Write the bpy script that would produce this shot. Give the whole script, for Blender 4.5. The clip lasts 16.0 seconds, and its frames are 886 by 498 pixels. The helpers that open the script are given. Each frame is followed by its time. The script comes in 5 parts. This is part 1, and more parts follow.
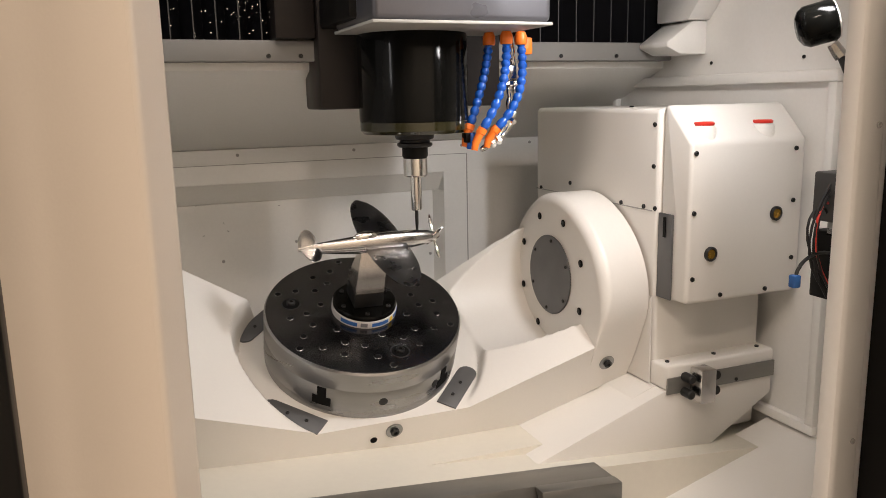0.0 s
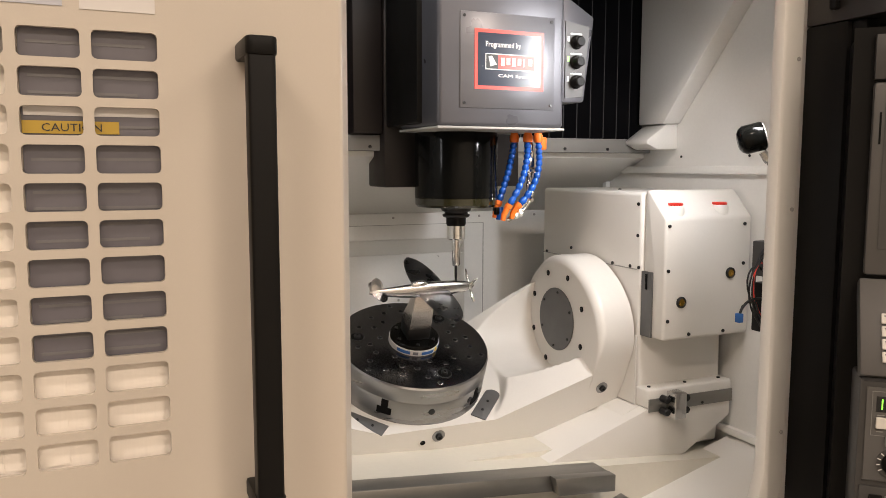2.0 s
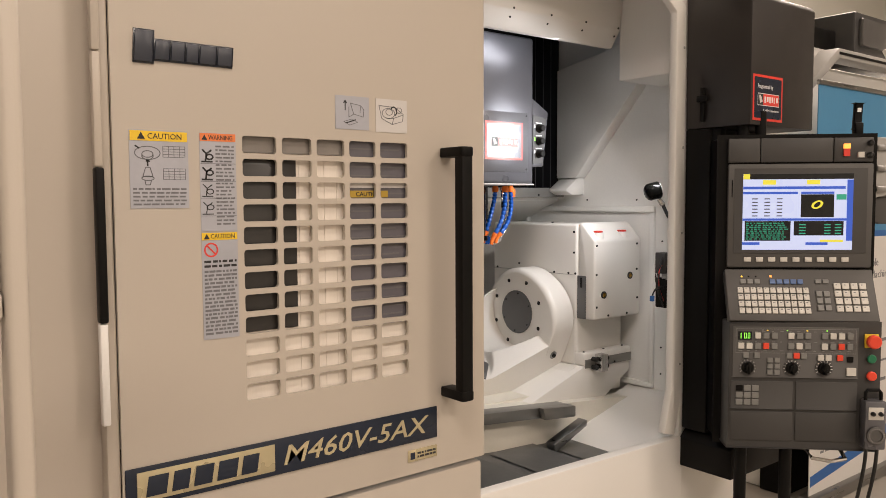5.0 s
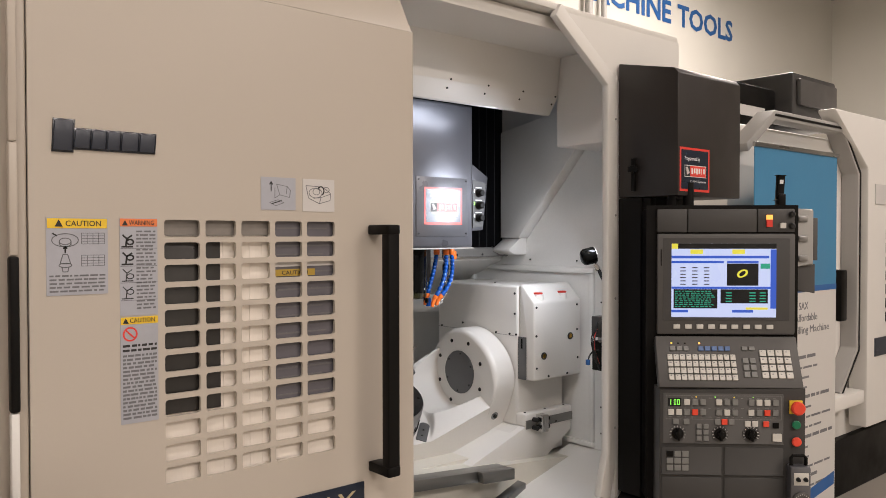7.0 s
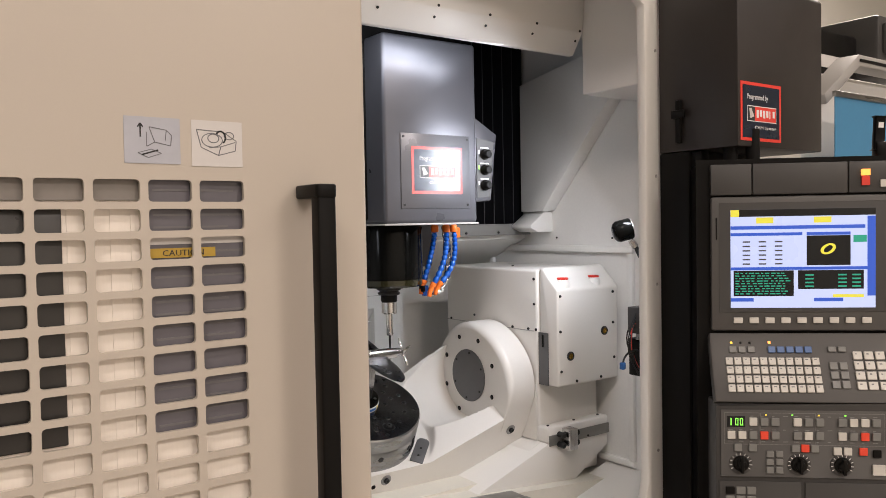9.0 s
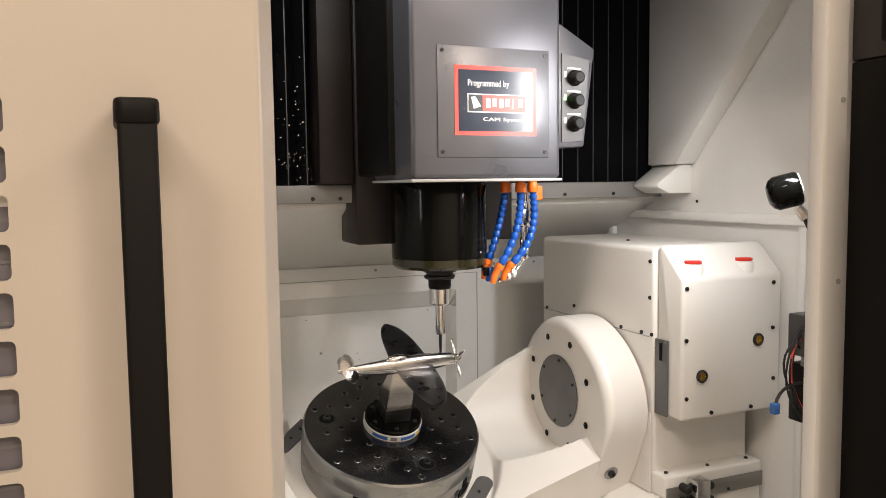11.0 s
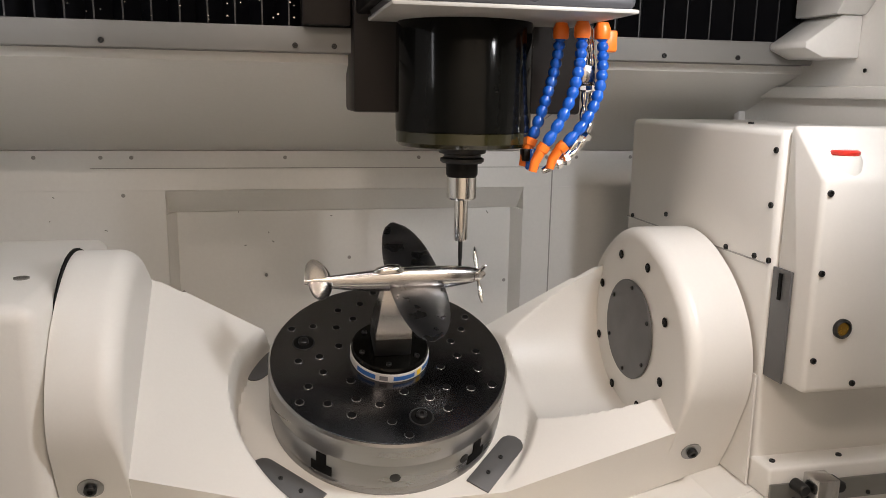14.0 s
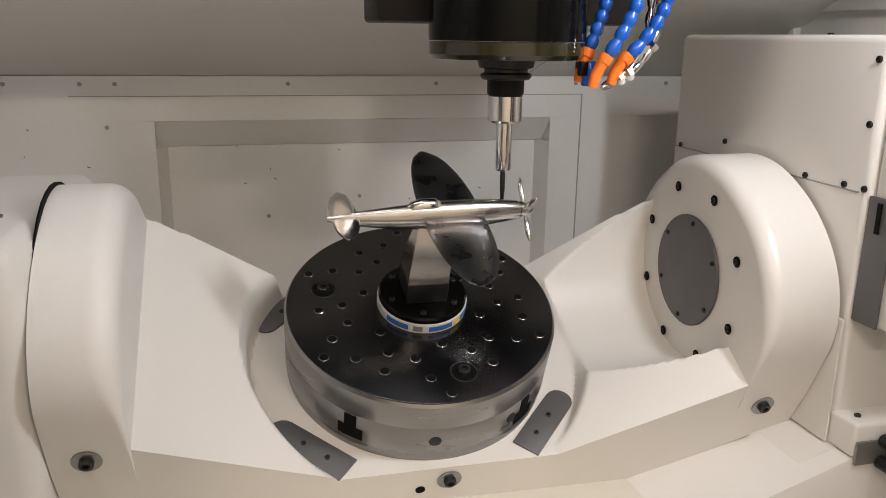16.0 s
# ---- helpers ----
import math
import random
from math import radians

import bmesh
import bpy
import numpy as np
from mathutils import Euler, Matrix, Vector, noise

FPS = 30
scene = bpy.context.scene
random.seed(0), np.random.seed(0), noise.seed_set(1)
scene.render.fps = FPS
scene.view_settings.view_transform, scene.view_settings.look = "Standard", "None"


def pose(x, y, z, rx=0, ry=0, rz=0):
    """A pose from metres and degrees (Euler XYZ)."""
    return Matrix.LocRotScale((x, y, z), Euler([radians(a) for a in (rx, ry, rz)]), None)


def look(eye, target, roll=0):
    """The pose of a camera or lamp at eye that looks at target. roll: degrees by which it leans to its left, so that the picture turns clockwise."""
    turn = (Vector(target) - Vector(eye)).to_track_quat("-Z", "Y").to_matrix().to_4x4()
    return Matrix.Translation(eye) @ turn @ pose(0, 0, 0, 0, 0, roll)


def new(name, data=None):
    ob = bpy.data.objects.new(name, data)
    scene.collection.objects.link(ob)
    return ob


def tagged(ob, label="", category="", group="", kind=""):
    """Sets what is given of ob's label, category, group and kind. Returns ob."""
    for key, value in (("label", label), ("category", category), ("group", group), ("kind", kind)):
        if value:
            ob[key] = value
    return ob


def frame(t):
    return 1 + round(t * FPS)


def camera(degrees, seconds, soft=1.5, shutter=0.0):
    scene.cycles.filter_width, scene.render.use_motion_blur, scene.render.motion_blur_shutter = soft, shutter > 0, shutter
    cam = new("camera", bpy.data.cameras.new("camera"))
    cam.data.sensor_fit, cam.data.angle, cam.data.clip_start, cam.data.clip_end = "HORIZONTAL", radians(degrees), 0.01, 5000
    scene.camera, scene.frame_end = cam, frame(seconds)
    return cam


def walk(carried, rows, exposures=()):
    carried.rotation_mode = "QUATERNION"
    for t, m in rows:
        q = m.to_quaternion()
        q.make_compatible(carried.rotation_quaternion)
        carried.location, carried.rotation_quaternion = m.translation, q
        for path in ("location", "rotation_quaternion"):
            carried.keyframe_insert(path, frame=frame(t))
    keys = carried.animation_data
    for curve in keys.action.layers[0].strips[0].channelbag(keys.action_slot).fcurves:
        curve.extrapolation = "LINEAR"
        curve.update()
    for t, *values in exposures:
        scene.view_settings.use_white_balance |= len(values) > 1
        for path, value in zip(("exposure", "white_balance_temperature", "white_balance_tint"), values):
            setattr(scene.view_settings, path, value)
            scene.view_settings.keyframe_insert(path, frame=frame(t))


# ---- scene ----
cam = camera(59.0, 16.0, soft=0.85, shutter=0.0)
PATH = [
    (0, (-0.382, -1.382, 1.395), (0.349, 0.441, 1.014), -1.2),
    (0.5, (-0.392, -1.447, 1.381), (-0.064, -0.515, 1.221), -1.29),
    (1, (-0.437, -1.614, 1.437), (0.178, 0.262, 1.114), -0.9),
    (1.5, (-0.581, -1.647, 1.444), (-0.224, -0.723, 1.304), 0.62),
    (2, (-0.666, -1.735, 1.428), (-0.271, -0.823, 1.323), 0.06),
    (2.5, (-0.755, -1.879, 1.438), (-0.346, -0.973, 1.337), 0.73),
    (3, (-0.929, -1.968, 1.477), (-0.487, -1.078, 1.366), 2.14),
    (3.5, (-1.146, -1.986, 1.441), (-0.171, -0.252, 1.241), 1.4),
    (6, (-1.740, -2.253, 1.524), (-1.087, -1.497, 1.481), 0.04),
    (6.5, (-1.677, -2.251, 1.557), (-1.024, -1.495, 1.529), 0.25),
    (7, (-1.576, -2.248, 1.557), (-0.930, -1.485, 1.539), -0.06),
    (7.5, (-1.477, -2.224, 1.553), (-0.840, -1.453, 1.525), -0.04),
    (8, (-1.353, -2.094, 1.543), (-0.716, -1.323, 1.517), -0.19),
    (8.5, (-1.235, -1.993, 1.541), (-0.612, -1.210, 1.514), -1.14),
    (9, (-1.094, -1.943, 1.514), (-0.506, -1.134, 1.480), -1.01),
    (11.5, (-0.380, -1.483, 1.494), (0.232, 0.412, 1.311), -0.4),
    (12, (-0.276, -1.595, 1.480), (0.203, 0.335, 1.266), 0.0),
    (12.5, (-0.248, -1.367, 1.467), (0.226, 0.559, 1.211), 0.0),
    (13, (-0.277, -1.071, 1.458), (0.015, -0.122, 1.335), 1.29),
    (13.5, (-0.214, -1.128, 1.449), (0.300, 0.781, 1.147), 0.3),
    (14, (-0.160, -1.148, 1.407), (0.051, -0.190, 1.212), 0.93),
    (14.5, (-0.158, -0.981, 1.390), (0.022, -0.028, 1.149), 0.93),
    (15, (-0.180, -0.922, 1.383), (-0.015, 0.028, 1.117), 0.53),
    (15.5, (-0.177, -1.059, 1.367), (-0.013, -0.105, 1.113), -0.38),
    (16, (-0.203, -0.988, 1.357), (0.257, 0.889, 0.834), 0.7),
]
EXPOSURE = [(0, -0.09, 6350, 14), (2, -0.07, 6250, 13), (3.5, -0.27, 6250, 13), (6, -0.33, 5850, 13), (7, -0.40, 5650, 12), (9, -0.24, 5750, 13), (11.5, 0.02, 6300, 12), (12.5, -0.02, 6250, 12), (13.5, 0.0, 6000, 13), (14, -0.14, 6150, 13), (14.6, -0.02, 6050, 13), (15, -0.03, 6050, 13), (15.5, -0.22, 6150, 13), (16, -0.22, 6100, 13)]
walk(cam, [(t, look(eye, target, roll)) for t, eye, target, roll in PATH], EXPOSURE)

# ---------------------------------------------------------------- world and lights
world = bpy.data.worlds.new("hall_air")
scene.world = world
world.use_nodes = True
world.node_tree.nodes["Background"].inputs[0].default_value = (1.0, 0.93, 0.84, 1)
world.node_tree.nodes["Background"].inputs[1].default_value = 0.25


def area_lamp(name, at, target, sx, sy, watts, colour, spread=180):
    la = bpy.data.lights.new(name, "AREA")
    la.shape, la.size, la.size_y, la.energy, la.color = "RECTANGLE", sx, sy, watts, colour
    la.spread = radians(spread)
    ob = new(name, la)
    ob.matrix_world = look(at, target)
    return ob


WARM, COOL = (1.0, 0.82, 0.645), (1.0, 0.975, 0.93)
# hall ceiling lights in front of the machines
# the last one is unseen, added to brighten the lettered wall
for hx, hy, hw in ((-3.0, -3.4, 150), (0.6, -3.4, 24), (-1.4, -6.6, 225), (2.2, -6.6, 255), (3.6, -2.6, 110), (5.6, 0.9, 400)):
    area_lamp("hall_lamp", (hx, hy, 4.9), (hx, hy, 0), 1.5, 0.5, hw, WARM)
# machining chamber work lights above the opening and over the trunnion, plus side fill
area_lamp("work_lamp_front", (-0.15, -0.275, 1.985), (-0.05, 0.60, 1.20), 0.9, 0.06, 2.3, COOL)
# unseen lamp added on the left to brighten the back wall
area_lamp("fill_lamp_side", (-0.745, -0.42, 1.62), (0.10, 0.56, 1.15), 0.05, 0.30, 0.6, COOL)
area_lamp("work_lamp_post", (0.490, -0.600, 1.69), (-0.16, 0.22, 1.12), 0.07, 0.22, 5.0, COOL, 150)

# ---------------------------------------------------------------- materials


def material(name, colour, rough=0.5, metal=0.0, vary=0.06, scale=6.0, grain=90.0, bump=0.03, coat=0.0, emit=None, stretch=(1, 1, 1), spec=0.5, island=0.0):
    m = bpy.data.materials.new(name)
    m.use_nodes = True
    nt = m.node_tree
    b = nt.nodes["Principled BSDF"]
    b.inputs["Metallic"].default_value = metal
    b.inputs["Specular IOR Level"].default_value = spec
    b.inputs["Coat Weight"].default_value = coat
    b.inputs["Coat Roughness"].default_value = 0.12
    geo = nt.nodes.new("ShaderNodeNewGeometry")
    mp = nt.nodes.new("ShaderNodeMapping")
    mp.inputs["Scale"].default_value = stretch
    nt.links.new(geo.outputs["Position"], mp.inputs["Vector"])
    big = nt.nodes.new("ShaderNodeTexNoise")
    big.inputs["Scale"].default_value, big.inputs["Detail"].default_value = scale, 4
    fine = nt.nodes.new("ShaderNodeTexNoise")
    fine.inputs["Scale"].default_value, fine.inputs["Detail"].default_value = grain, 3
    for n in (big, fine):
        nt.links.new(mp.outputs[0], n.inputs["Vector"])
    mix = nt.nodes.new("ShaderNodeMix")
    mix.data_type = "RGBA"
    mix.inputs["A"].default_value = (*[c * (1 - vary) for c in colour], 1)
    mix.inputs["B"].default_value = (*[min(1, c * (1 + vary)) for c in colour], 1)
    add = nt.nodes.new("ShaderNodeMath")
    add.operation = "MULTIPLY_ADD"
    add.inputs[1].default_value = 0.35
    nt.links.new(fine.outputs["Fac"], add.inputs[0])
    sc = nt.nodes.new("ShaderNodeMath")
    sc.operation = "MULTIPLY"
    sc.inputs[1].default_value = 0.65
    nt.links.new(big.outputs["Fac"], sc.inputs[0])
    nt.links.new(sc.outputs[0], add.inputs[2])
    nt.links.new(add.outputs[0], mix.inputs["Factor"])
    nt.links.new(mix.outputs["Result"], b.inputs["Base Color"])
    rr = nt.nodes.new("ShaderNodeMapRange")
    rr.inputs["From Min"].default_value, rr.inputs["From Max"].default_value = 0.3, 0.7
    rr.inputs["To Min"].default_value, rr.inputs["To Max"].default_value = max(0.02, rough * 0.8), min(1, rough * 1.2)
    nt.links.new(big.outputs["Fac"], rr.inputs["Value"])
    nt.links.new(rr.outputs[0], b.inputs["Roughness"])
    if bump:
        bp = nt.nodes.new("ShaderNodeBump")
        bp.inputs["Strength"].default_value, bp.inputs["Distance"].default_value = bump, 0.002
        nt.links.new(fine.outputs["Fac"], bp.inputs["Height"])
        nt.links.new(bp.outputs[0], b.inputs["Normal"])
    if emit:
        b.inputs["Emission Color"].default_value = (*emit[:3], 1)
        b.inputs["Emission Strength"].default_value = emit[3]
    return m


# broad tone variation paints in the cloudy reflections on the door
BEIGE = material("beige_door_paint", (0.50, 0.45, 0.385), 0.36, vary=0.05, scale=1.3, grain=400, bump=0.04)
WHITE = material("white_machine_paint", (0.76, 0.74, 0.70), 0.45, vary=0.05, scale=3.0, grain=300, bump=0.03)
CAST = material("white_cast_paint", (0.71, 0.69, 0.65), 0.38, vary=0.05, scale=5.0, grain=220, bump=0.05)
SHEET = material("white_sheet_metal", (0.80, 0.79, 0.76), 0.36, vary=0.09, scale=2.5, grain=150, bump=0.03)
GREYTRIM = material("grey_trim_paint", (0.36, 0.35, 0.33), 0.5, vary=0.06)
RAILGREY = material("grey_rail_paint", (0.20, 0.195, 0.185), 0.5, vary=0.08)
BLACK = material("black_satin_paint", (0.007, 0.0065, 0.006), 0.42, vary=0.2, bump=0.02, spec=0.12)
COVERBLK = material("dark_bronze_cover", (0.012, 0.009, 0.008), 0.45, vary=0.2, bump=0.02, spec=0.3)
GLOSS = material("black_gloss_spindle", (0.004, 0.004, 0.0035), 0.11, vary=0.2, bump=0.0, coat=0.0, spec=0.13)
OLIVE = material("oily_olive_ring", (0.020, 0.018, 0.006), 0.16, vary=0.2, bump=0.0, coat=0.3)
HEADGREY = material("grey_head_paint", (0.11, 0.11, 0.122), 0.34, 0.5, vary=0.08, scale=9, grain=300, bump=0.04)
HEADPLATE = material("grey_head_plate", (0.14, 0.14, 0.152), 0.32, 0.5, vary=0.08, scale=9, grain=300, bump=0.03)
PANELGREY = material("dark_grey_panel", (0.048, 0.046, 0.044), 0.5, vary=0.10, grain=500, bump=0.05)
PANELMID = material("mid_grey_panel", (0.080, 0.076, 0.072), 0.5, vary=0.10, grain=500, bump=0.05)
CANOPY = material("dark_brown_canopy", (0.022, 0.018, 0.016), 0.42, vary=0.10, grain=500, bump=0.05)
BELLOWS = material("black_bellows_cloth", (0.004, 0.004, 0.005), 0.34, vary=0.2, bump=0.05, spec=0.3)
# paler grey that paints the light caught along the bellows folds
PLEATLIGHT = material("fold_highlight", (0.035, 0.035, 0.036), 0.45, vary=0.3, scale=30, bump=0)
STEEL = material("turned_steel", (0.30, 0.296, 0.29), 0.31, 1.0, vary=0.08, scale=5, grain=40, bump=0.01, stretch=(1, 1, 8))
STEELDK = material("dark_ground_steel", (0.11, 0.11, 0.115), 0.23, 1.0, vary=0.12, scale=8, grain=160, bump=0.02)
RIMSTEEL = material("hole_rim_steel", (0.22, 0.22, 0.22), 0.2, 1.0, vary=0.1, bump=0)
CHROME = material("chrome_steel", (0.75, 0.74, 0.72), 0.14, 1.0, vary=0.04, bump=0)
SILVER = material("machined_aluminium", (0.62, 0.61, 0.60), 0.20, 1.0, vary=0.12, scale=30, grain=300, bump=0.03)
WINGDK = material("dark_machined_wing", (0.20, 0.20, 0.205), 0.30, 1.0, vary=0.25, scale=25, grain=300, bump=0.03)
GREYPLATE = material("grey_cover_plate", (0.13, 0.13, 0.13), 0.5, 0.4, vary=0.12, scale=20, bump=0.05)
RAIL = material("worn_steel_rail", (0.26, 0.255, 0.24), 0.38, 0.8, vary=0.2, scale=12, bump=0.05, stretch=(0.3, 1, 1))
BLUE = material("blue_hose_plastic", (0.012, 0.10, 0.50), 0.28, vary=0.12, bump=0)
ORANGE = material("orange_nozzle_plastic", (0.90, 0.20, 0.02), 0.35, vary=0.08, bump=0)
RED = material("red_plastic", (0.60, 0.035, 0.02), 0.35, vary=0.08, bump=0)
REDCAP = material("red_button", (0.80, 0.07, 0.03), 0.35, vary=0.05, bump=0)
GREEN = material("green_button", (0.01, 0.16, 0.07), 0.35, vary=0.05, bump=0)
DULLYEL = material("dull_yellow_print", (0.42, 0.28, 0.03), 0.5, vary=0.08, bump=0)
YELLOW = material("yellow_print", (0.82, 0.55, 0.02), 0.5, vary=0.04, bump=0)
ORANGEP = material("orange_print", (0.78, 0.22, 0.06), 0.5, vary=0.04, bump=0)
BRASS = material("brass_sight_glass", (0.30, 0.17, 0.02), 0.25, 0.7, vary=0.3, scale=80, bump=0)
# flat black painted as the shade in holes and gaps, also unlit leds
HOLE = material("shade_black", (0.004, 0.004, 0.004), 0.6, spec=0.1, bump=0)
BOLT = material("black_bolt_steel", (0.035, 0.035, 0.035), 0.4, 0.7, vary=0.2, bump=0)
PAPER = material("white_sticker", (0.60, 0.58, 0.56), 0.45, vary=0.03, bump=0)
SILVERST = material("silver_sticker", (0.42, 0.43, 0.48), 0.35, 0.25, vary=0.12, scale=12, bump=0)
INK = material("black_print", (0.02, 0.02, 0.02), 0.5, bump=0)
INKGREY = material("grey_print", (0.16, 0.16, 0.17), 0.5, bump=0)
WHITEINK = material("white_print", (0.80, 0.79, 0.77), 0.5, bump=0)
REDINK = material("red_print", (0.72, 0.05, 0.03), 0.4, vary=0.04, bump=0)
EMBLEMTOP = material("blue_grey_emblem_face", (0.030, 0.035, 0.050), 0.4, vary=0.1, bump=0)
EMBLEM = material("dark_navy_emblem", (0.006, 0.010, 0.022), 0.25, vary=0.1, bump=0)
NAVY = material("navy_sign", (0.010, 0.017, 0.035), 0.25, vary=0.1, bump=0)
GOLD = material("pale_gold_sign", (0.55, 0.48, 0.30), 0.3, 0.4, vary=0.06, bump=0)
BLUEINK = material("blue_letters", (0.025, 0.11, 0.34), 0.5, bump=0)
RUBBER = material("black_rubber", (0.012, 0.012, 0.012), 0.55, bump=0.02)
KEY = material("white_keys", (0.62, 0.60, 0.55), 0.45, vary=0.05, bump=0)
BLUEKEY = material("blue_keys", (0.10, 0.17, 0.36), 0.45, vary=0.05, bump=0)
GREYKEY = material("grey_keys", (0.20, 0.20, 0.19), 0.45, vary=0.05, bump=0)
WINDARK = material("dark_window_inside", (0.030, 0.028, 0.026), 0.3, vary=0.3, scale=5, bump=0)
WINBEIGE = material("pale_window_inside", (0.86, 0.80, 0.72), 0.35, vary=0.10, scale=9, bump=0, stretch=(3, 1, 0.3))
WINPRINT = material("dim_sheet_print", (0.15, 0.145, 0.15), 0.5, vary=0.2, bump=0)
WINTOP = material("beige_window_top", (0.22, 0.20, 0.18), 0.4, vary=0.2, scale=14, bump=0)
WINPAPER = material("printed_sheet_inside", (0.125, 0.118, 0.135), 0.35, vary=0.15, scale=14, bump=0)
CONCRETE = material("hall_concrete", (0.33, 0.30, 0.26), 0.55, vary=0.12, scale=1.5, grain=40)
HALLWALL = material("hall_wall_paint", (0.66, 0.645, 0.59), 0.7, vary=0.03, scale=0.8, grain=60)
HALLTOP = material("hall_ceiling_paint", (0.50, 0.48, 0.45), 0.8, vary=0.05, scale=0.8)
CHIPFLOOR = material("wet_grey_chip_tray", (0.12, 0.12, 0.118), 0.35, 0.3, vary=0.25, scale=9, grain=80, bump=0.08)
CREAM = material("coolant_stained_white", (0.66, 0.63, 0.55), 0.35, vary=0.10, scale=6, bump=0.03)
BANNERBLUE = material("banner_blue", (0.06, 0.22, 0.40), 0.5, vary=0.12, scale=2, bump=0)
BANNERWHITE = material("banner_white", (0.62, 0.60, 0.57), 0.5, vary=0.03, scale=2, bump=0)
SCREENLIT = material("lit_screen_white", (0.3, 0.3, 0.35), 0.3, bump=0, emit=(0.62, 0.70, 0.95, 0.85))
SCREENBLUE = material("lit_screen_blue", (0.02, 0.04, 0.2), 0.3, bump=0, emit=(0.05, 0.13, 0.60, 0.8))
SCREENYEL = material("lit_screen_yellow", (0.4, 0.35, 0.02), 0.3, bump=0, emit=(0.90, 0.78, 0.06, 0.8))
SCREENGRN = material("lit_screen_green", (0.02, 0.2, 0.1), 0.3, bump=0, emit=(0.05, 0.45, 0.28, 0.6))
SCREENBLK = material("dark_screen", (0.005, 0.006, 0.008), 0.2, bump=0)
LEDORANGE = material("lit_orange_lamp", (0.6, 0.2, 0.02), 0.3, bump=0, emit=(1.0, 0.38, 0.06, 2.0))
LEDGREEN = material("lit_green_lamp", (0.1, 0.4, 0.02), 0.3, bump=0, emit=(0.35, 1.0, 0.08, 1.6))
LEDYELLOW = material("lit_yellow_lamp", (0.5, 0.35, 0.02), 0.3, bump=0, emit=(1.0, 0.62, 0.05, 1.6))
GLASS = bpy.data.materials.new("clear_pane")
GLASS.use_nodes = True
_b = GLASS.node_tree.nodes["Principled BSDF"]
_b.inputs["Transmission Weight"].default_value, _b.inputs["Roughness"].default_value, _b.inputs["IOR"].default_value = 1.0, 0.02, 1.45

# ---------------------------------------------------------------- mesh helpers


def finish(bm, name, mat, parent=None, label="", smooth=35):
    bmesh.ops.recalc_face_normals(bm, faces=bm.faces)
    me = bpy.data.meshes.new(name)
    bm.to_mesh(me)
    bm.free()
    if mat:
        me.materials.append(mat)
    if smooth:
        for p in me.polygons:
            p.use_smooth = True
        me.set_sharp_from_angle(angle=radians(smooth))
    ob = new(name, me)
    if parent:
        ob.parent = parent
    if label:
        tagged(ob, label)
    return ob


part = finish


def empty(name, label, category, at=(0, 0, 0), group="", kind=""):
    ob = new(name)
    ob.empty_display_size = 0.05
    ob.location = at
    return tagged(ob, label, category, group, kind)


def under(ob, parent):
    """Hang ob, built in world places, under a thing whose base is elsewhere."""
    ob.parent = parent
    ob.matrix_parent_inverse = Matrix.Translation(parent.location).inverted()
    return ob


def bev(bm, edges, r, seg=2):
    if r > 0:
        bmesh.ops.bevel(bm, geom=list(edges), offset=r, segments=seg, profile=0.5, affect="EDGES", clamp_overlap=True)


def box(bm, x0, x1, y0, y1, z0, z1, r=0.0, seg=2, m=None):
    g = bmesh.ops.create_cube(bm, size=1.0)
    vs = g["verts"]
    for v in vs:
        v.co = Vector(((x0 + x1) / 2 + v.co.x * (x1 - x0), (y0 + y1) / 2 + v.co.y * (y1 - y0), (z0 + z1) / 2 + v.co.z * (z1 - z0)))
        if m:
            v.co = m @ v.co
    bev(bm, {e for v in vs for e in v.link_edges}, r, seg)
    return bm


def prism(bm, pts, axis, a0, a1, r=0.0, seg=2):
    """A polygon drawn across the axis, pushed along it from a0 to a1."""
    def at(p, a):
        u, v = p
        return {"x": (a, u, v), "y": (u, a, v), "z": (u, v, a)}[axis]
    lo = [bm.verts.new(at(p, a0)) for p in pts]
    hi = [bm.verts.new(at(p, a1)) for p in pts]
    fs = [bm.faces.new(lo[::-1]), bm.faces.new(hi)]
    n = len(pts)
    for i in range(n):
        fs.append(bm.faces.new((lo[i], lo[(i + 1) % n], hi[(i + 1) % n], hi[i])))
    if r > 0:
        bmesh.ops.recalc_face_normals(bm, faces=fs)
        bev(bm, {e for f in fs for e in f.edges if e.calc_face_angle(0) > 0.35}, r, seg)
    return bm


def lathe(bm, profile, at, axis="z", seg=32, m=None):
    """profile: (radius, height) pairs along the axis, closed at both ends."""
    rings = []
    for r, h in profile:
        ring = []
        for k in range(seg):
            a = 2 * math.pi * k / seg
            c, s = r * math.cos(a), r * math.sin(a)
            p = {"z": Vector((c, s, h)), "x": Vector((h, c, s)), "y": Vector((c, h, s))}[axis] + Vector(at)
            ring.append(bm.verts.new(m @ p if m else p))
        rings.append(ring)
    for a, b in zip(rings, rings[1:]):
        for k in range(seg):
            bm.faces.new((a[k], a[(k + 1) % seg], b[(k + 1) % seg], b[k]))
    bm.faces.new(rings[0][::-1])
    bm.faces.new(rings[-1])
    return bm


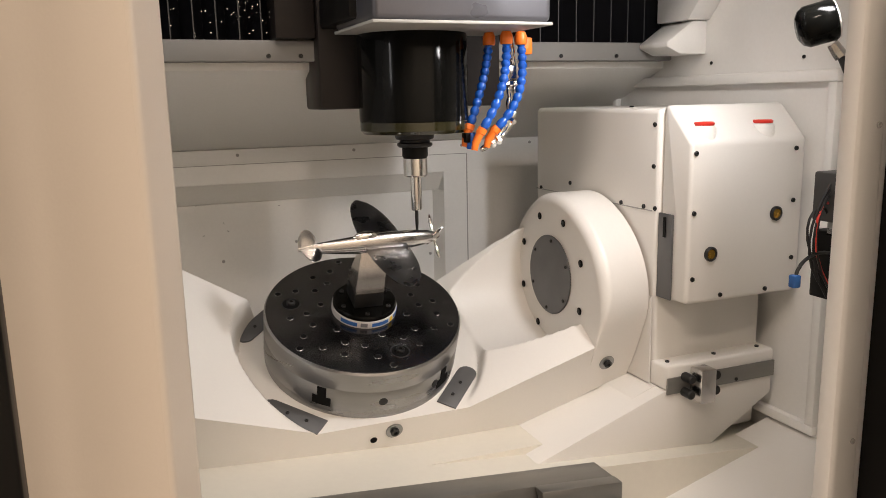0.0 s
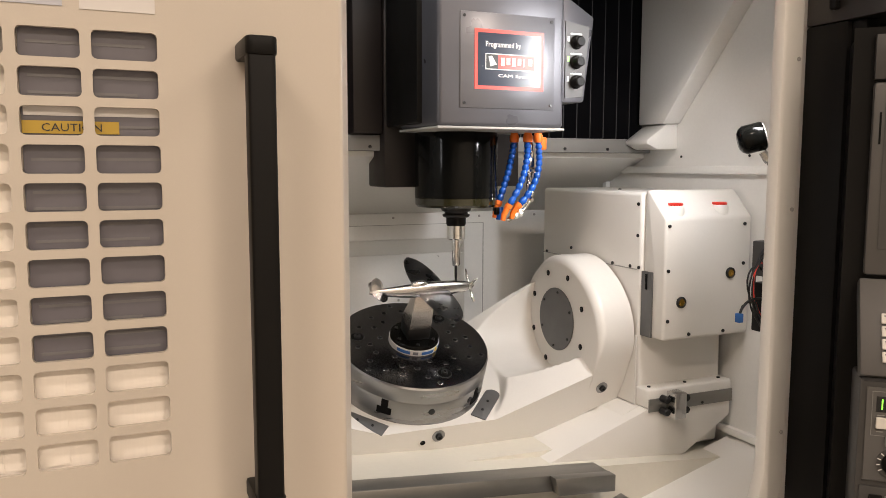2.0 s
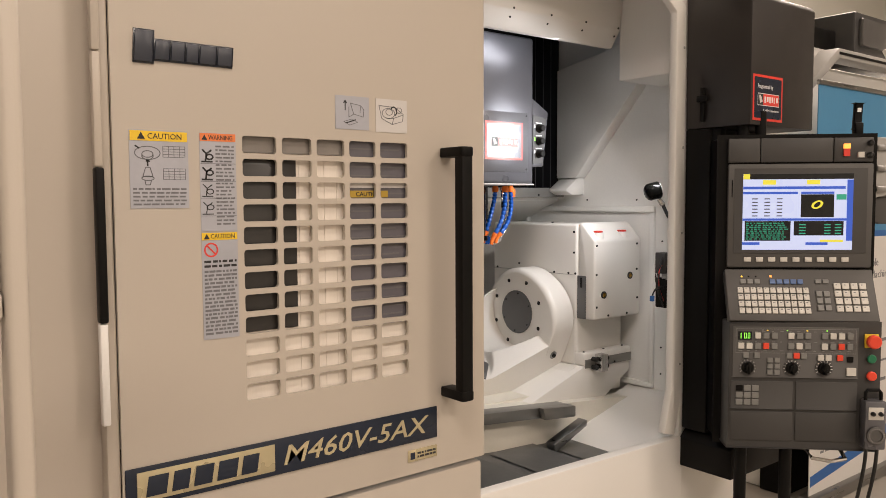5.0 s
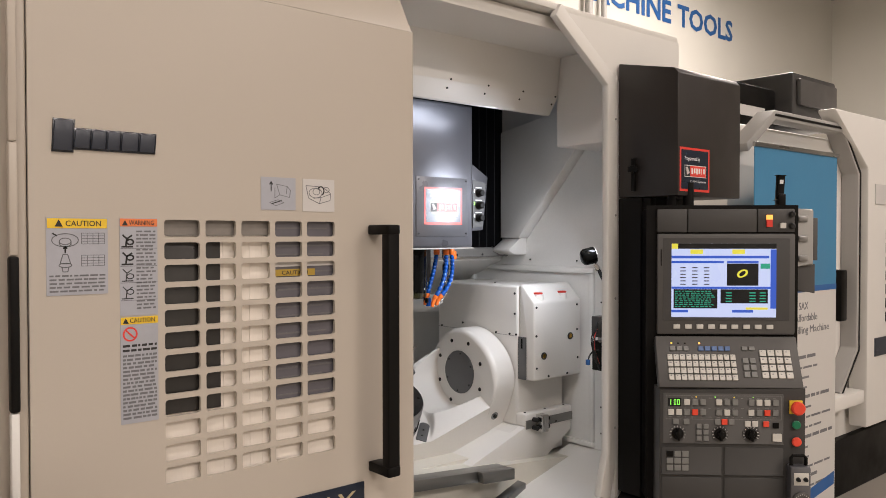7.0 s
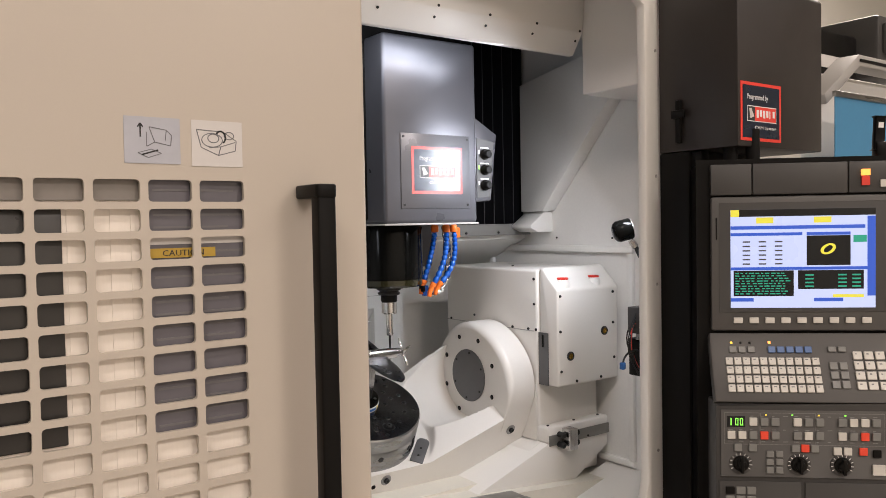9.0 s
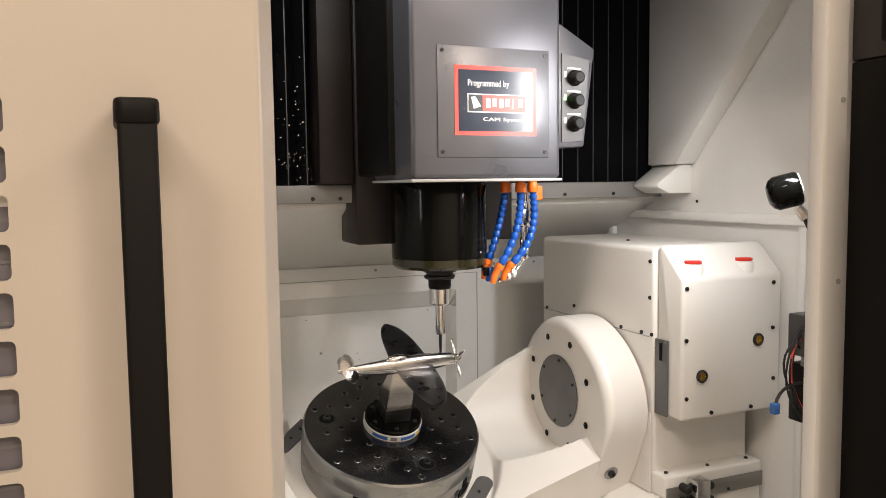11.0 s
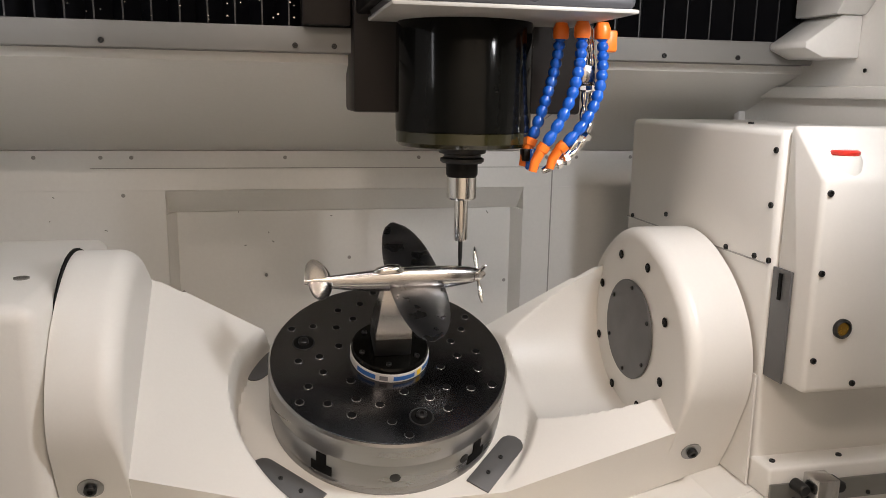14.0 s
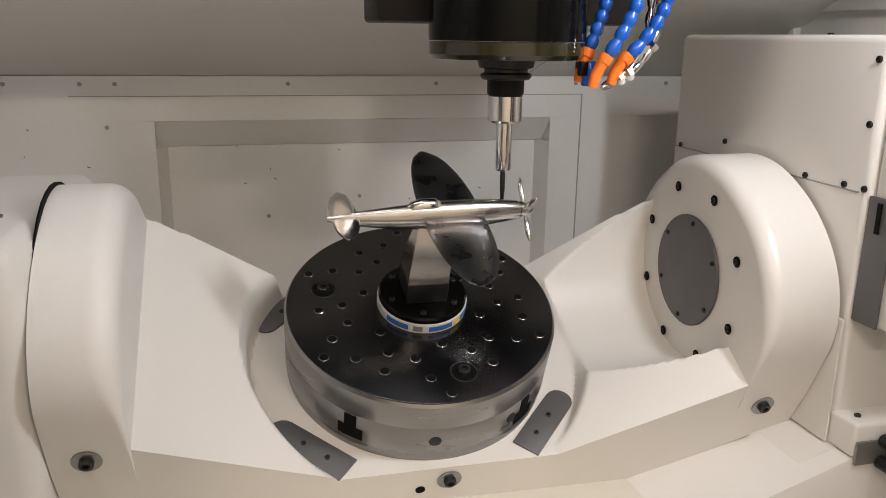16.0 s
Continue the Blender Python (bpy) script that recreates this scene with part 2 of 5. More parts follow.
def tube(bm, pts, radii, seg=10):
    pts = [Vector(p) for p in pts]
    rings = []
    up = Vector((0.3, 0.9, 0.2)).normalized()
    for i, p in enumerate(pts):
        d = (pts[min(i + 1, len(pts) - 1)] - pts[max(i - 1, 0)]).normalized()
        u = (up - d * up.dot(d)).normalized()
        w = d.cross(u)
        r = radii[i] if isinstance(radii, (list, tuple)) else radii
        rings.append([bm.verts.new(p + (u * math.cos(2 * math.pi * k / seg) + w * math.sin(2 * math.pi * k / seg)) * r) for k in range(seg)])
    for a, b in zip(rings, rings[1:]):
        for k in range(seg):
            bm.faces.new((a[k], a[(k + 1) % seg], b[(k + 1) % seg], b[k]))
    bm.faces.new(rings[0][::-1])
    bm.faces.new(rings[-1])
    return bm


def bezier(a, b, c, d, n):
    out = []
    for i in range(n + 1):
        t = i / n
        out.append(Vector(a) * (1 - t) ** 3 + Vector(b) * 3 * t * (1 - t) ** 2 + Vector(c) * 3 * t * t * (1 - t) + Vector(d) * t ** 3)
    return out


def BM():
    return bmesh.new()


def letters(text, size, m, mat, parent, name="lettering", label="", depth=0.0006, width=None, shear=0.0, bold=0.0):
    """Raised lettering; m puts its x along the line of writing and its y upwards."""
    cu = bpy.data.curves.new(name, "FONT")
    cu.body, cu.size, cu.extrude, cu.shear = text, size, depth, shear
    cu.resolution_u = 2
    cu.offset = bold
    tmp = bpy.data.objects.new(name, cu)
    scene.collection.objects.link(tmp)
    me = bpy.data.meshes.new_from_object(tmp)
    bpy.data.objects.remove(tmp)
    if width:
        w = max(v.co.x for v in me.vertices) - min(v.co.x for v in me.vertices)
        me.transform(Matrix.Diagonal((width / w, 1, 1, 1)))
    me.transform(m)
    me.materials.append(mat)
    ob = new(name, me)
    ob.parent = parent
    if label:
        tagged(ob, label)
    return ob


def facing(x, y, z, rz=0.0, tilt=0.0):
    """A frame on a face that looks towards -y when rz is 0: x to the right, y up, z out of the face."""
    return pose(x, y, z, 90 + tilt, 0, rz)


def plate(bm, m, x0, x1, y0, y1, d=0.001, r=0.0):
    """A thin plate in the frame m, d thick from its face outwards."""
    return box(bm, x0, x1, y0, y1, 0, d, r, 2, m)


def finish_in(bm, name, mat, parent=None, label="", smooth=35):
    ob = finish(bm, name, mat, None, label, smooth)
    if parent:
        ob.parent = parent
        if parent.type == "EMPTY":
            ob.matrix_parent_inverse = Matrix.Translation(parent.location).inverted()
    return ob


part = finish_in


def bolt_mesh(name, r, h, mat_in=None):
    """A socket-head screw along +z with a recessed socket, base at the origin."""
    bm = BM()
    lathe(bm, [(r, 0), (r, h * 0.85), (r * 0.88, h), (r * 0.5, h), (r * 0.45, h * 0.35)], (0, 0, 0), "z", 12)
    me = bpy.data.meshes.new(name)
    bmesh.ops.recalc_face_normals(bm, faces=bm.faces)
    bm.to_mesh(me)
    bm.free()
    me.materials.append(mat_in or BOLT)
    return me


SCREW = bolt_mesh("screw", 0.0043, 0.003)
SCREWS = bolt_mesh("screw_small", 0.0035, 0.002)
RIVET = bolt_mesh("rivet", 0.004, 0.002, GREYTRIM)
BIGSCREW = bolt_mesh("cap_screw", 0.008, 0.006)


def put(me, name, at, normal, parent):
    """One screw or rivet, sharing its mesh, standing on a face."""
    ob = new(name, me)
    m = Matrix.Translation(at) @ Vector(normal).to_track_quat("Z", "Y").to_matrix().to_4x4()
    ob.parent = parent
    if parent.type == "EMPTY":
        ob.matrix_parent_inverse = Matrix.Translation(parent.location).inverted()
    ob.matrix_basis = m
    return ob


# ---------------------------------------------------------------- the hall
def slab(name, x0, x1, y0, y1, z0, z1, mat, label, category):
    return tagged(part(box(BM(), x0, x1, y0, y1, z0, z1), name, mat), label, category, kind="structure")


slab("floor", -9, 11, -9, 3.4, -0.2, 0, CONCRETE, "polished beige concrete hall floor", "floor")
hall_wall = slab("wall_north", -9, 11, 3.2, 3.4, 0, 5.2, HALLWALL, "pale cream hall wall with blue lettering", "wall")
slab("wall_south", -9, 11, -9.2, -9, 0, 5.2, HALLWALL, "pale cream hall wall", "wall")
slab("wall_west", -9.2, -9, -9, 3.4, 0, 5.2, HALLWALL, "pale cream hall wall", "wall")
slab("wall_east", 11, 11.2, -9, 3.4, 0, 5.2, HALLWALL, "pale cream hall wall", "wall")
slab("ceiling", -9, 11, -9, 3.4, 5.2, 5.4, HALLTOP, "plain pale hall ceiling", "ceiling")
letters("MACHINE", 0.36, facing(4.86, 3.195, 4.10), BLUEINK, hall_wall, "wall_lettering", "blue painted wall lettering", width=1.75, bold=0.010)
letters("TOOLS", 0.36, facing(6.77, 3.195, 4.10), BLUEINK, hall_wall, "wall_lettering", "grey-blue painted wall lettering", width=1.27, bold=0.010)

# ---------------------------------------------------------------- machine enclosure
enclosure = empty("machine_enclosure", "beige and white sheet-metal machining centre enclosure with open doorway", "machine", (0, 0, 0))
E_ = enclosure
part(box(BM(), -2.05, -1.245, -0.665, -0.60, 0.85, 2.3, 0.004), "side_panel", BEIGE, E_)
part(box(BM(), -2.05, -0.372, -0.700, -0.60, 0.10, 0.805, 0.006), "lower_panel", BEIGE, E_)
part(box(BM(), -2.05, 0.86, -0.60, 2.3, 0.0, 0.10), "plinth", BLACK, E_)
# lower front below the opening, its upper edge falling to the right
part(prism(BM(), [(-0.372, 0.10), (0.50, 0.10), (0.50, 0.692), (-0.372, 0.705)], "y", -0.680, -0.640, 0.004), "front_apron", WHITE, E_)
# right frame post with chamfered head and foot
part(prism(BM(), [(0.452, 0.853), (0.415, 0.715), (0.47, 0.70), (0.502, 0.83), (0.502, 2.058), (0.225, 2.255), (0.20, 2.215), (0.452, 2.036)], "y", -0.673, -0.645, 0.006), "door_post", WHITE, E_)
part(prism(BM(), [(0.502, 0.10), (0.86, 0.10), (0.86, 2.235), (0.262, 2.235), (0.502, 2.062)], "y", -0.665, -0.645, 0.004), "right_panel", WHITE, E_)
part(box(BM(), -2.05, 0.86, -0.66, 2.3, 2.235, 2.255, 0.005), "roof", WHITE, E_)
part(box(BM(), -2.05, -2.0, -0.60, 2.3, 0.1, 2.235), "outer_side", BEIGE, E_)
part(box(BM(), 0.845, 0.86, -0.64, 2.3, 0.1, 2.235), "outer_side", WHITE, E_)
part(box(BM(), -2.0, 0.845, 2.25, 2.3, 0.1, 2.235), "outer_back", WHITE, E_)
# lintel sloping back above the opening
lintel = part(prism(BM(), [(-0.618, 2.228), (-0.618, 2.190), (-0.372, 2.190), (-0.356, 2.048), (-0.318, 1.990), (-0.300, 1.990), (-0.300, 2.228)], "x", -1.2, 0.5665, 0.003), "lintel", WHITE, E_)
for i in range(7):
    for s in (0.12, 0.20):
        q = Vector((-0.46 + i * 0.165 + s * 0.2, -0.3565, 2.052)) if s < 0.15 else Vector((-0.44 + i * 0.165, -0.342, 2.0265))
        put(SCREWS, "screw", q, (0, -0.98, -0.12) if s < 0.15 else (0, -0.84, -0.55), lintel)
part(box(BM(), 0.567, 0.80, -0.618, -0.352, 1.872, 2.232, 0.005, 3), "upper_box", WHITE, E_)
# chamber walls
bm = BM()
box(bm, -0.80, 0.84, 0.557, 0.64, 1.200, 1.282)
box(bm, -0.80, -0.378, 0.557, 0.64, 0.60, 1.1998)
box(bm, 0.402, 0.84, 0.557, 0.64, 0.60, 1.1998)
back = part(bm, "back_wall", SHEET, E_)
part(prism(BM(), [(0.557, 1.1995), (0.600, 1.148), (0.64, 1.148), (0.64, 1.1995)], "x", -0.378, 0.402), "recess_bevel", SHEET, back)
part(prism(BM(), [(0.4015, 0.557), (0.386, 0.600), (0.386, 0.62), (0.4015, 0.62)], "z", 0.60, 1.148), "recess_bevel", SHEET, back)
part(prism(BM(), [(-0.3775, 0.557), (-0.362, 0.600), (-0.362, 0.62), (-0.3775, 0.62)], "z", 0.60, 1.148), "recess_bevel", SHEET, back)
part(box(BM(), -0.376, 0.400, 0.602, 0.64, 0.60, 1.147), "recess_panel", SHEET, back)
part(prism(BM(), [(0.557, 1.283), (0.165, 1.452), (0.165, 1.47), (0.60, 1.47), (0.60, 1.283)], "x", -0.80, 0.84), "back_slope", SHEET, E_)
part(box(BM(), -0.80, 0.79, 0.118, 0.166, 1.466, 1.505, 0.003), "bellows_rail", RAILGREY, E_)
part(box(BM(), 0.803, 0.84, -0.64, 0.60, 0.55, 2.235), "right_wall", SHEET, E_)
part(box(BM(), -0.84, -0.80, -0.60, 0.60, 0.55, 2.235), "left_wall", SHEET, E_)
part(box(BM(), -0.80, 0.84, 0.23, 0.27, 1.475, 2.2), "bellows_backing", BLACK, E_)
part(box(BM(), -0.80, 0.84, -0.30, 0.60, 2.20, 2.232), "chamber_top", BLACK, E_)
# gusset beside the bellows: a deep white panel with a diagonal lower edge
part(prism(BM(), [(0.118, 1.545), (0.012, 1.545), (-0.33, 1.93), (-0.33, 2.06), (0.118, 1.985)], "x", 0.745, 0.803, 0.003), "gusset", SHEET, E_)
part(prism(BM(), [(0.765, 1.5445), (0.803, 1.5445), (0.803, 1.475), (0.735, 1.475), (0.70, 1.49), (0.70, 1.5)], "y", 0.02, 0.117, 0.003), "gusset_ledge", SHEET, E_)
# recess frame on the back wall and its fold lines
part(box(BM(), -0.52, 0.47, 0.5555, 0.5575, 1.245, 1.2465), "wall_seam", GREYTRIM, back)
part(box(BM(), 0.468, 0.4705, 0.5555, 0.5575, 0.75, 1.245), "wall_seam", GREYTRIM, back)
for x in (-0.624, -0.499, -0.44, -0.132, 0.157, 0.454, 0.526, 0.66):
    put(RIVET, "rivet", (x, 0.556, 1.268), (0, -1, 0), back)
for x, z in ((-0.355, 0.97), (-0.178, 1.003), (0.007, 1.038), (0.19, 1.0), (0.375, 0.972), (-0.46, 1.19), (-0.46, 1.05)):
    put(RIVET, "rivet", (x, 0.601 if x > -0.4 else 0.556, z), (0, -1, 0), back)
for x in (-0.40, -0.12, -0.06, 0.33, 0.50, 0.64):
    put(SCREW, "screw", (x, 0.1178, 1.476), (0, -1, 0), E_)
for xa, za, xb, zb in ((0.345, 1.288, 0.405, 1.400),):
    part(tube(BM(), [(xa, 0.5570 - (za - 1.283) * 2.3195, za), (xb, 0.5570 - (zb - 1.283) * 2.3195, zb)], 0.0008, 5), "wall_seam", GREYTRIM, back)
# right wall panel with raised frame
fr = BM()
for (y0, y1, z0, z1) in ((-0.34, 0.35, 1.408, 1.43), (-0.34, 0.35, 0.74, 0.76), (0.33, 0.35, 0.76, 1.408), (-0.34, -0.32, 0.76, 1.408)):
    box(fr, 0.788, 0.805, y0, y1, z0, z1, 0.004, 2)
rwp = part(fr, "wall_frame", SHEET, E_)
for y, z in ((0.28, 1.455), (0.0, 1.455), (-0.25, 1.455), (-0.37, 1.3), (-0.37, 1.1), (-0.37, 0.9), (-0.37, 0.80)):
    put(SCREWS, "screw", (0.802, y, z), (-1, 0, 0), rwp)
part(box(BM(), 0.77, 0.803, -0.45, -0.41, 0.66, 2.0, 0.005), "cable_channel", WHITE, E_)
part(box(BM(), 0.78, 0.803, -0.56, -0.50, 0.66, 2.2, 0.004), "cable_channel", SHEET, E_)
# bed and chutes
part(prism(BM(), [(-0.80, 0.845), (0.84, 0.700), (0.84, 0.60), (-0.80, 0.60)], "y", -0.285, 0.60), "bed_chute", CREAM, E_)
part(prism(BM(), [(-0.80, 0.853), (0.344, 0.752), (0.344, 0.715), (-0.80, 0.816)], "y", -0.335, -0.275, 0.003), "chute_bar", RAIL, E_)
part(prism(BM(), [(0.19, 0.768), (0.344, 0.7535), (0.344, 0.7155), (0.20, 0.728)], "y", -0.362, -0.336, 0.002), "chute_bar", RAIL, E_)
part(prism(BM(), [(-0.80, 0.70), (0.50, 0.60), (0.50, 0.55), (-0.80, 0.55)], "y", -0.64, -0.285), "chip_floor", CHIPFLOOR, E_)
for a in (-0.28, 0.0, 0.24):
    part(prism(BM(), [(a, 0.70 - (a + 0.8) * 0.0769 + 0.004), (a + 0.20, 0.70 - (a + 1.0) * 0.0769 + 0.012), (a + 0.20, 0.70 - (a + 1.0) * 0.0769)], "y", -0.62, -0.30), "chip_cover", CHIPFLOOR, E_)
part(prism(BM(), [(0.30, 0.60), (0.803, 0.735), (0.803, 0.55), (0.30, 0.55)], "y", -0.64, -0.22), "side_slope", WHITE, E_)
part(prism(BM(), [(0.20, 0.655), (0.36, 0.71), (0.36, 0.69), (0.21, 0.628)], "y", -0.40, -0.36, 0.003), "bracket", STEEL, E_)

# ---------------------------------------------------------------- sliding door
door = empty("sliding_door", "beige painted sliding machine door with perforated window grille", "door", (-0.8, -0.70, 0.82))
YF, YB = -0.707, -0.699
GX = [(-0.995 + (0.396) * i / 5) for i in range(6)]
GZ = [1.054 + (1.593 - 1.054) * i / 12 for i in range(13)]


def grille_panel():
    bm = BM()

    def quad(x0, x1, z0, z1):
        for y, flip in ((YF, False), (YB, True)):
            vs = [bm.verts.new(p) for p in ((x0, y, z0), (x1, y, z0), (x1, y, z1), (x0, y, z1))]
            bm.faces.new(vs[::-1] if flip else vs)
    X0, X1, Z0, Z1 = -1.238, -0.3722, 0.820, 2.060
    gx0, gx1, gz0, gz1 = GX[0] - 0.006, GX[5] + 0.006, GZ[0] - 0.004, GZ[12] + 0.004
    quad(X0, X1, Z0, gz0), quad(X0, X1, gz1, Z1), quad(X0, gx0, gz0, gz1), quad(gx1, X1, gz0, gz1)
    for i in range(5):
        for j in range(12):
            ax = gx0 if i == 0 else GX[i]
            bx = gx1 if i == 4 else GX[i + 1]
            az = gz0 if j == 0 else GZ[j]
            bz = gz1 if j == 11 else GZ[j + 1]
            cx0, cx1 = GX[i] + (0.0 if i == 0 else 0.0062), GX[i + 1] - (0.0 if i == 4 else 0.0062)
            cz0, cz1 = GZ[j] + 0.0055, GZ[j + 1] - 0.0055
            r = 0.006
            inner, outer = [], []
            for (kx, kz, a0) in ((cx1 - r, cz0 + r, -90), (cx1 - r, cz1 - r, 0), (cx0 + r, cz1 - r, 90), (cx0 + r, cz0 + r, 180)):
                for k in range(4):
                    a = radians(a0 + 30 * k)
                    p = (kx + r * math.cos(a), kz + r * math.sin(a))
                    inner.append(p)
                    outer.append((bx if kx > (ax + bx) / 2 else ax, bz if kz > (az + bz) / 2 else az))
            n = 16
            fi = [bm.verts.new((p[0], YF, p[1])) for p in inner]
            bi = [bm.verts.new((p[0], YB, p[1])) for p in inner]
            co = {}
            for p in outer:
                if p not in co:
                    co[p] = (bm.verts.new((p[0], YF, p[1])), bm.verts.new((p[0], YB, p[1])))
            for k in range(n):
                q = (k + 1) % n
                bm.faces.new((fi[k], fi[q], bi[q], bi[k]))
                o0, o1 = co[outer[k]], co[outer[q]]
                if o0 is o1:
                    bm.faces.new((fi[k], o0[0], fi[q]))
                    bm.faces.new((bi[k], bi[q], o0[1]))
                else:
                    bm.faces.new((fi[k], o0[0], o1[0], fi[q]))
                    bm.faces.new((bi[k], bi[q], o1[1], o0[1]))
    for (x0, x1, z0, z1) in ((X0, X0, Z0, Z1), (X1, X1, Z0, Z1)):
        vs = [bm.verts.new(p) for p in ((x0, YF, z0), (x0, YB, z0), (x0, YB, z1), (x0, YF, z1))]
        bm.faces.new(vs)
    for z in (Z0, Z1):
        vs = [bm.verts.new(p) for p in ((X0, YF, z), (X1, YF, z), (X1, YB, z), (X0, YB, z))]
        bm.faces.new(vs)
    bmesh.ops.remove_doubles(bm, verts=bm.verts, dist=0.0002)
    return bm


panel = part(grille_panel(), "door_panel", BEIGE, door, smooth=0)
part(prism(BM(), [(YF, 2.0605), (YB, 2.0605), (-0.60, 2.20), (-0.63, 2.205)], "x", -1.238, -0.372, 0.002), "door_top", BEIGE, door)
part(prism(BM(), [(-0.3722, -0.7068), (-0.3690, -0.7062), (-0.3665, -0.7040), (-0.3650, -0.7000), (-0.3460, -0.6560), (-0.3435, -0.6500), (-0.3435, -0.6400), (-0.3722, -0.6400)], "z", 0.82, 2.06), "door_edge", BEIGE, door, smooth=50)
part(box(BM(), -1.262, -1.2385, -0.700, -0.64, 0.82, 2.2, 0.004), "door_edge", BEIGE, door)
part(box(BM(), -1.272, -1.256, -0.722, -0.701, 1.245, 1.52, 0.004), "latch_bar", BLACK, door)
for z0, z1 in ((1.06, 1.2435), (1.5215, 1.72), (1.7225, 2.18)):
    part(box(BM(), -1.271, -1.257, -0.718, -0.7005, z0, z1, 0.003), "edge_trim", SHEET if z0 < 1.2 else BEIGE, door)
# opaque sheets coloured as the pale and dark areas behind the grille appear
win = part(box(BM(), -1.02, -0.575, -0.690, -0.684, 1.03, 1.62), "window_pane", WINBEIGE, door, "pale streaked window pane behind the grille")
part(box(BM(), -1.01, -0.872, -0.694, -0.6905, 1.196, 1.552, 0.008), "window_backing", WINDARK, door)
part(box(BM(), -1.01, -0.752, -0.6935, -0.6905, 1.556, 1.60), "window_backing", WINTOP, door)
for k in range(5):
    part(box(BM(), -0.865 + k * 0.030, -0.861 + k * 0.036 + 0.002 * (k % 2), -0.6915, -0.6905, 1.06, 1.55), "window_streak", WINBEIGE, door)
sheet = part(box(BM(), -0.750, -0.575, -0.694, -0.6905, 1.180, 1.62), "window_sheet", WINPAPER, door, "grey printed warning sheet seen through the grille")
part(box(BM(), -0.750, -0.645, -0.6955, -0.6942, 1.466, 1.481), "sheet_band", DULLYEL, sheet)
part(box(BM(), -0.748, -0.580, -0.6952, -0.6942, 1.487, 1.503), "sheet_band", PAPER, sheet)
letters("CAUTION", 0.013, facing(-0.730, -0.6957, 1.469), INK, sheet, "sheet_lettering", width=0.065)
bars = BM()
for k in range(20):
    if k not in (5, 6):
        box(bars, -0.742, -0.742 + 0.135 + 0.02 * math.sin(k * 2.3), -0.6948, -0.6941, 1.20 + k * 0.0195, 1.2035 + k * 0.0195)
part(bars, "sheet_print", WINPRINT, sheet)
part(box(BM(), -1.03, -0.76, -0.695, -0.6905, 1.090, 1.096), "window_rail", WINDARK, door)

# handle
hd = part(box(BM(), -0.5045, -0.4715, -0.788, -0.760, 1.0, 1.575, 0.004, 3), "door_handle", BLACK, door, "long black vertical bar handle")
for z0, z1 in ((0.992, 1.016), (1.558, 1.581)):
    part(prism(BM(), [(-0.507, -0.7075), (-0.507, -0.785), (-0.502, -0.791), (-0.474, -0.791), (-0.469, -0.785), (-0.469, -0.7075)], "z", z0, z1, 0.004), "foot", BLACK, hd)


# stickers on the door
def sticker(name, x0, x1, z0, z1, mat, label, y=YF):
    return tagged(part(box(BM(), x0, x1, y - 0.0012, y + 0.0004, z0, z1), name, mat), label, "sticker")


def bars_on(parent, x0, x1, z0, z1, rows, y, mat, fill=0.45, seed=1, name="fine_print"):
    rnd = random.Random(seed)
    bm = BM()
    h = (z1 - z0) / rows
    for k in range(rows):
        x = x0
        while x < x1 - 0.003:
            w = min(x1 - x, rnd.uniform(0.004, 0.016))
            box(bm, x, x + w, y - 0.0005, y, z1 - (k + 0.5 + fill / 2) * h, z1 - (k + 0.5 - fill / 2) * h)
            x += w + rnd.uniform(0.0015, 0.004)
    return tagged(part(bm, name, mat, parent), kind="stuff")


YS = YF - 0.0012


def warn_triangle(parent, x, z, s):
    bm = BM()
    prism(bm, [(x, z), (x + s, z), (x + s / 2, z + s * 0.9)], "y", YS - 0.0016, YS - 0.0009)
    part(bm, "warning_triangle", INK, parent)


def strokes(parent, name, lines, mat, w=0.0008):
    """Thin printed lines through points on the door's face."""
    bm = BM()
    for pts in lines:
        for (x0, z0), (x1, z1) in zip(pts, pts[1:]):
            d = math.hypot(x1 - x0, z1 - z0) or 1.0
            nx, nz = -(z1 - z0) / d * w, (x1 - x0) / d * w
            prism(bm, [(x0 - nx, z0 - nz), (x1 - nx, z1 - nz), (x1 + nx, z1 + nz), (x0 + nx, z0 + nz)], "y", YS - 0.0005, YS + 0.0001)
    return part(bm, name, mat, parent, smooth=0)


def oval(cx, cz, rx, rz, n=16, a0=0, a1=360):
    return [(cx + rx * math.cos(radians(a0 + (a1 - a0) * k / n)), cz + rz * math.sin(radians(a0 + (a1 - a0) * k / n))) for k in range(n + 1)]


s1 = sticker("caution_sticker", -1.210, -1.103, 1.447, 1.590, SILVERST, "silver caution sticker with diagram and table on the door")
part(box(BM(), -1.2085, -1.1045, YS - 0.0008, YS, 1.570, 1.588), "sticker_head", YELLOW, s1)
letters("CAUTION", 0.0145, facing(-1.178, YS - 0.0009, 1.574), INK, s1, "sticker_lettering", width=0.062)
warn_triangle(s1, -1.196, 1.573, 0.014)
bars_on(s1, -1.205, -1.108, 1.451, 1.486, 5, YS, INKGREY, seed=3)
strokes(s1, "sticker_diagram", [oval(-1.178, 1.548, 0.023, 0.012), oval(-1.178, 1.546, 0.010, 0.006), oval(-1.178, 1.542, 0.010, 0.006, 8, 180, 360), [(-1.188, 1.546), (-1.188, 1.540)], [(-1.168, 1.546), (-1.168, 1.540)], [(-1.182, 1.522), (-1.187, 1.505), (-1.169, 1.505), (-1.174, 1.522), (-1.182, 1.522)], oval(-1.178, 1.502, 0.011, 0.004), [(-1.184, 1.499), (-1.182, 1.490), (-1.174, 1.490), (-1.172, 1.499)]], INKGREY)
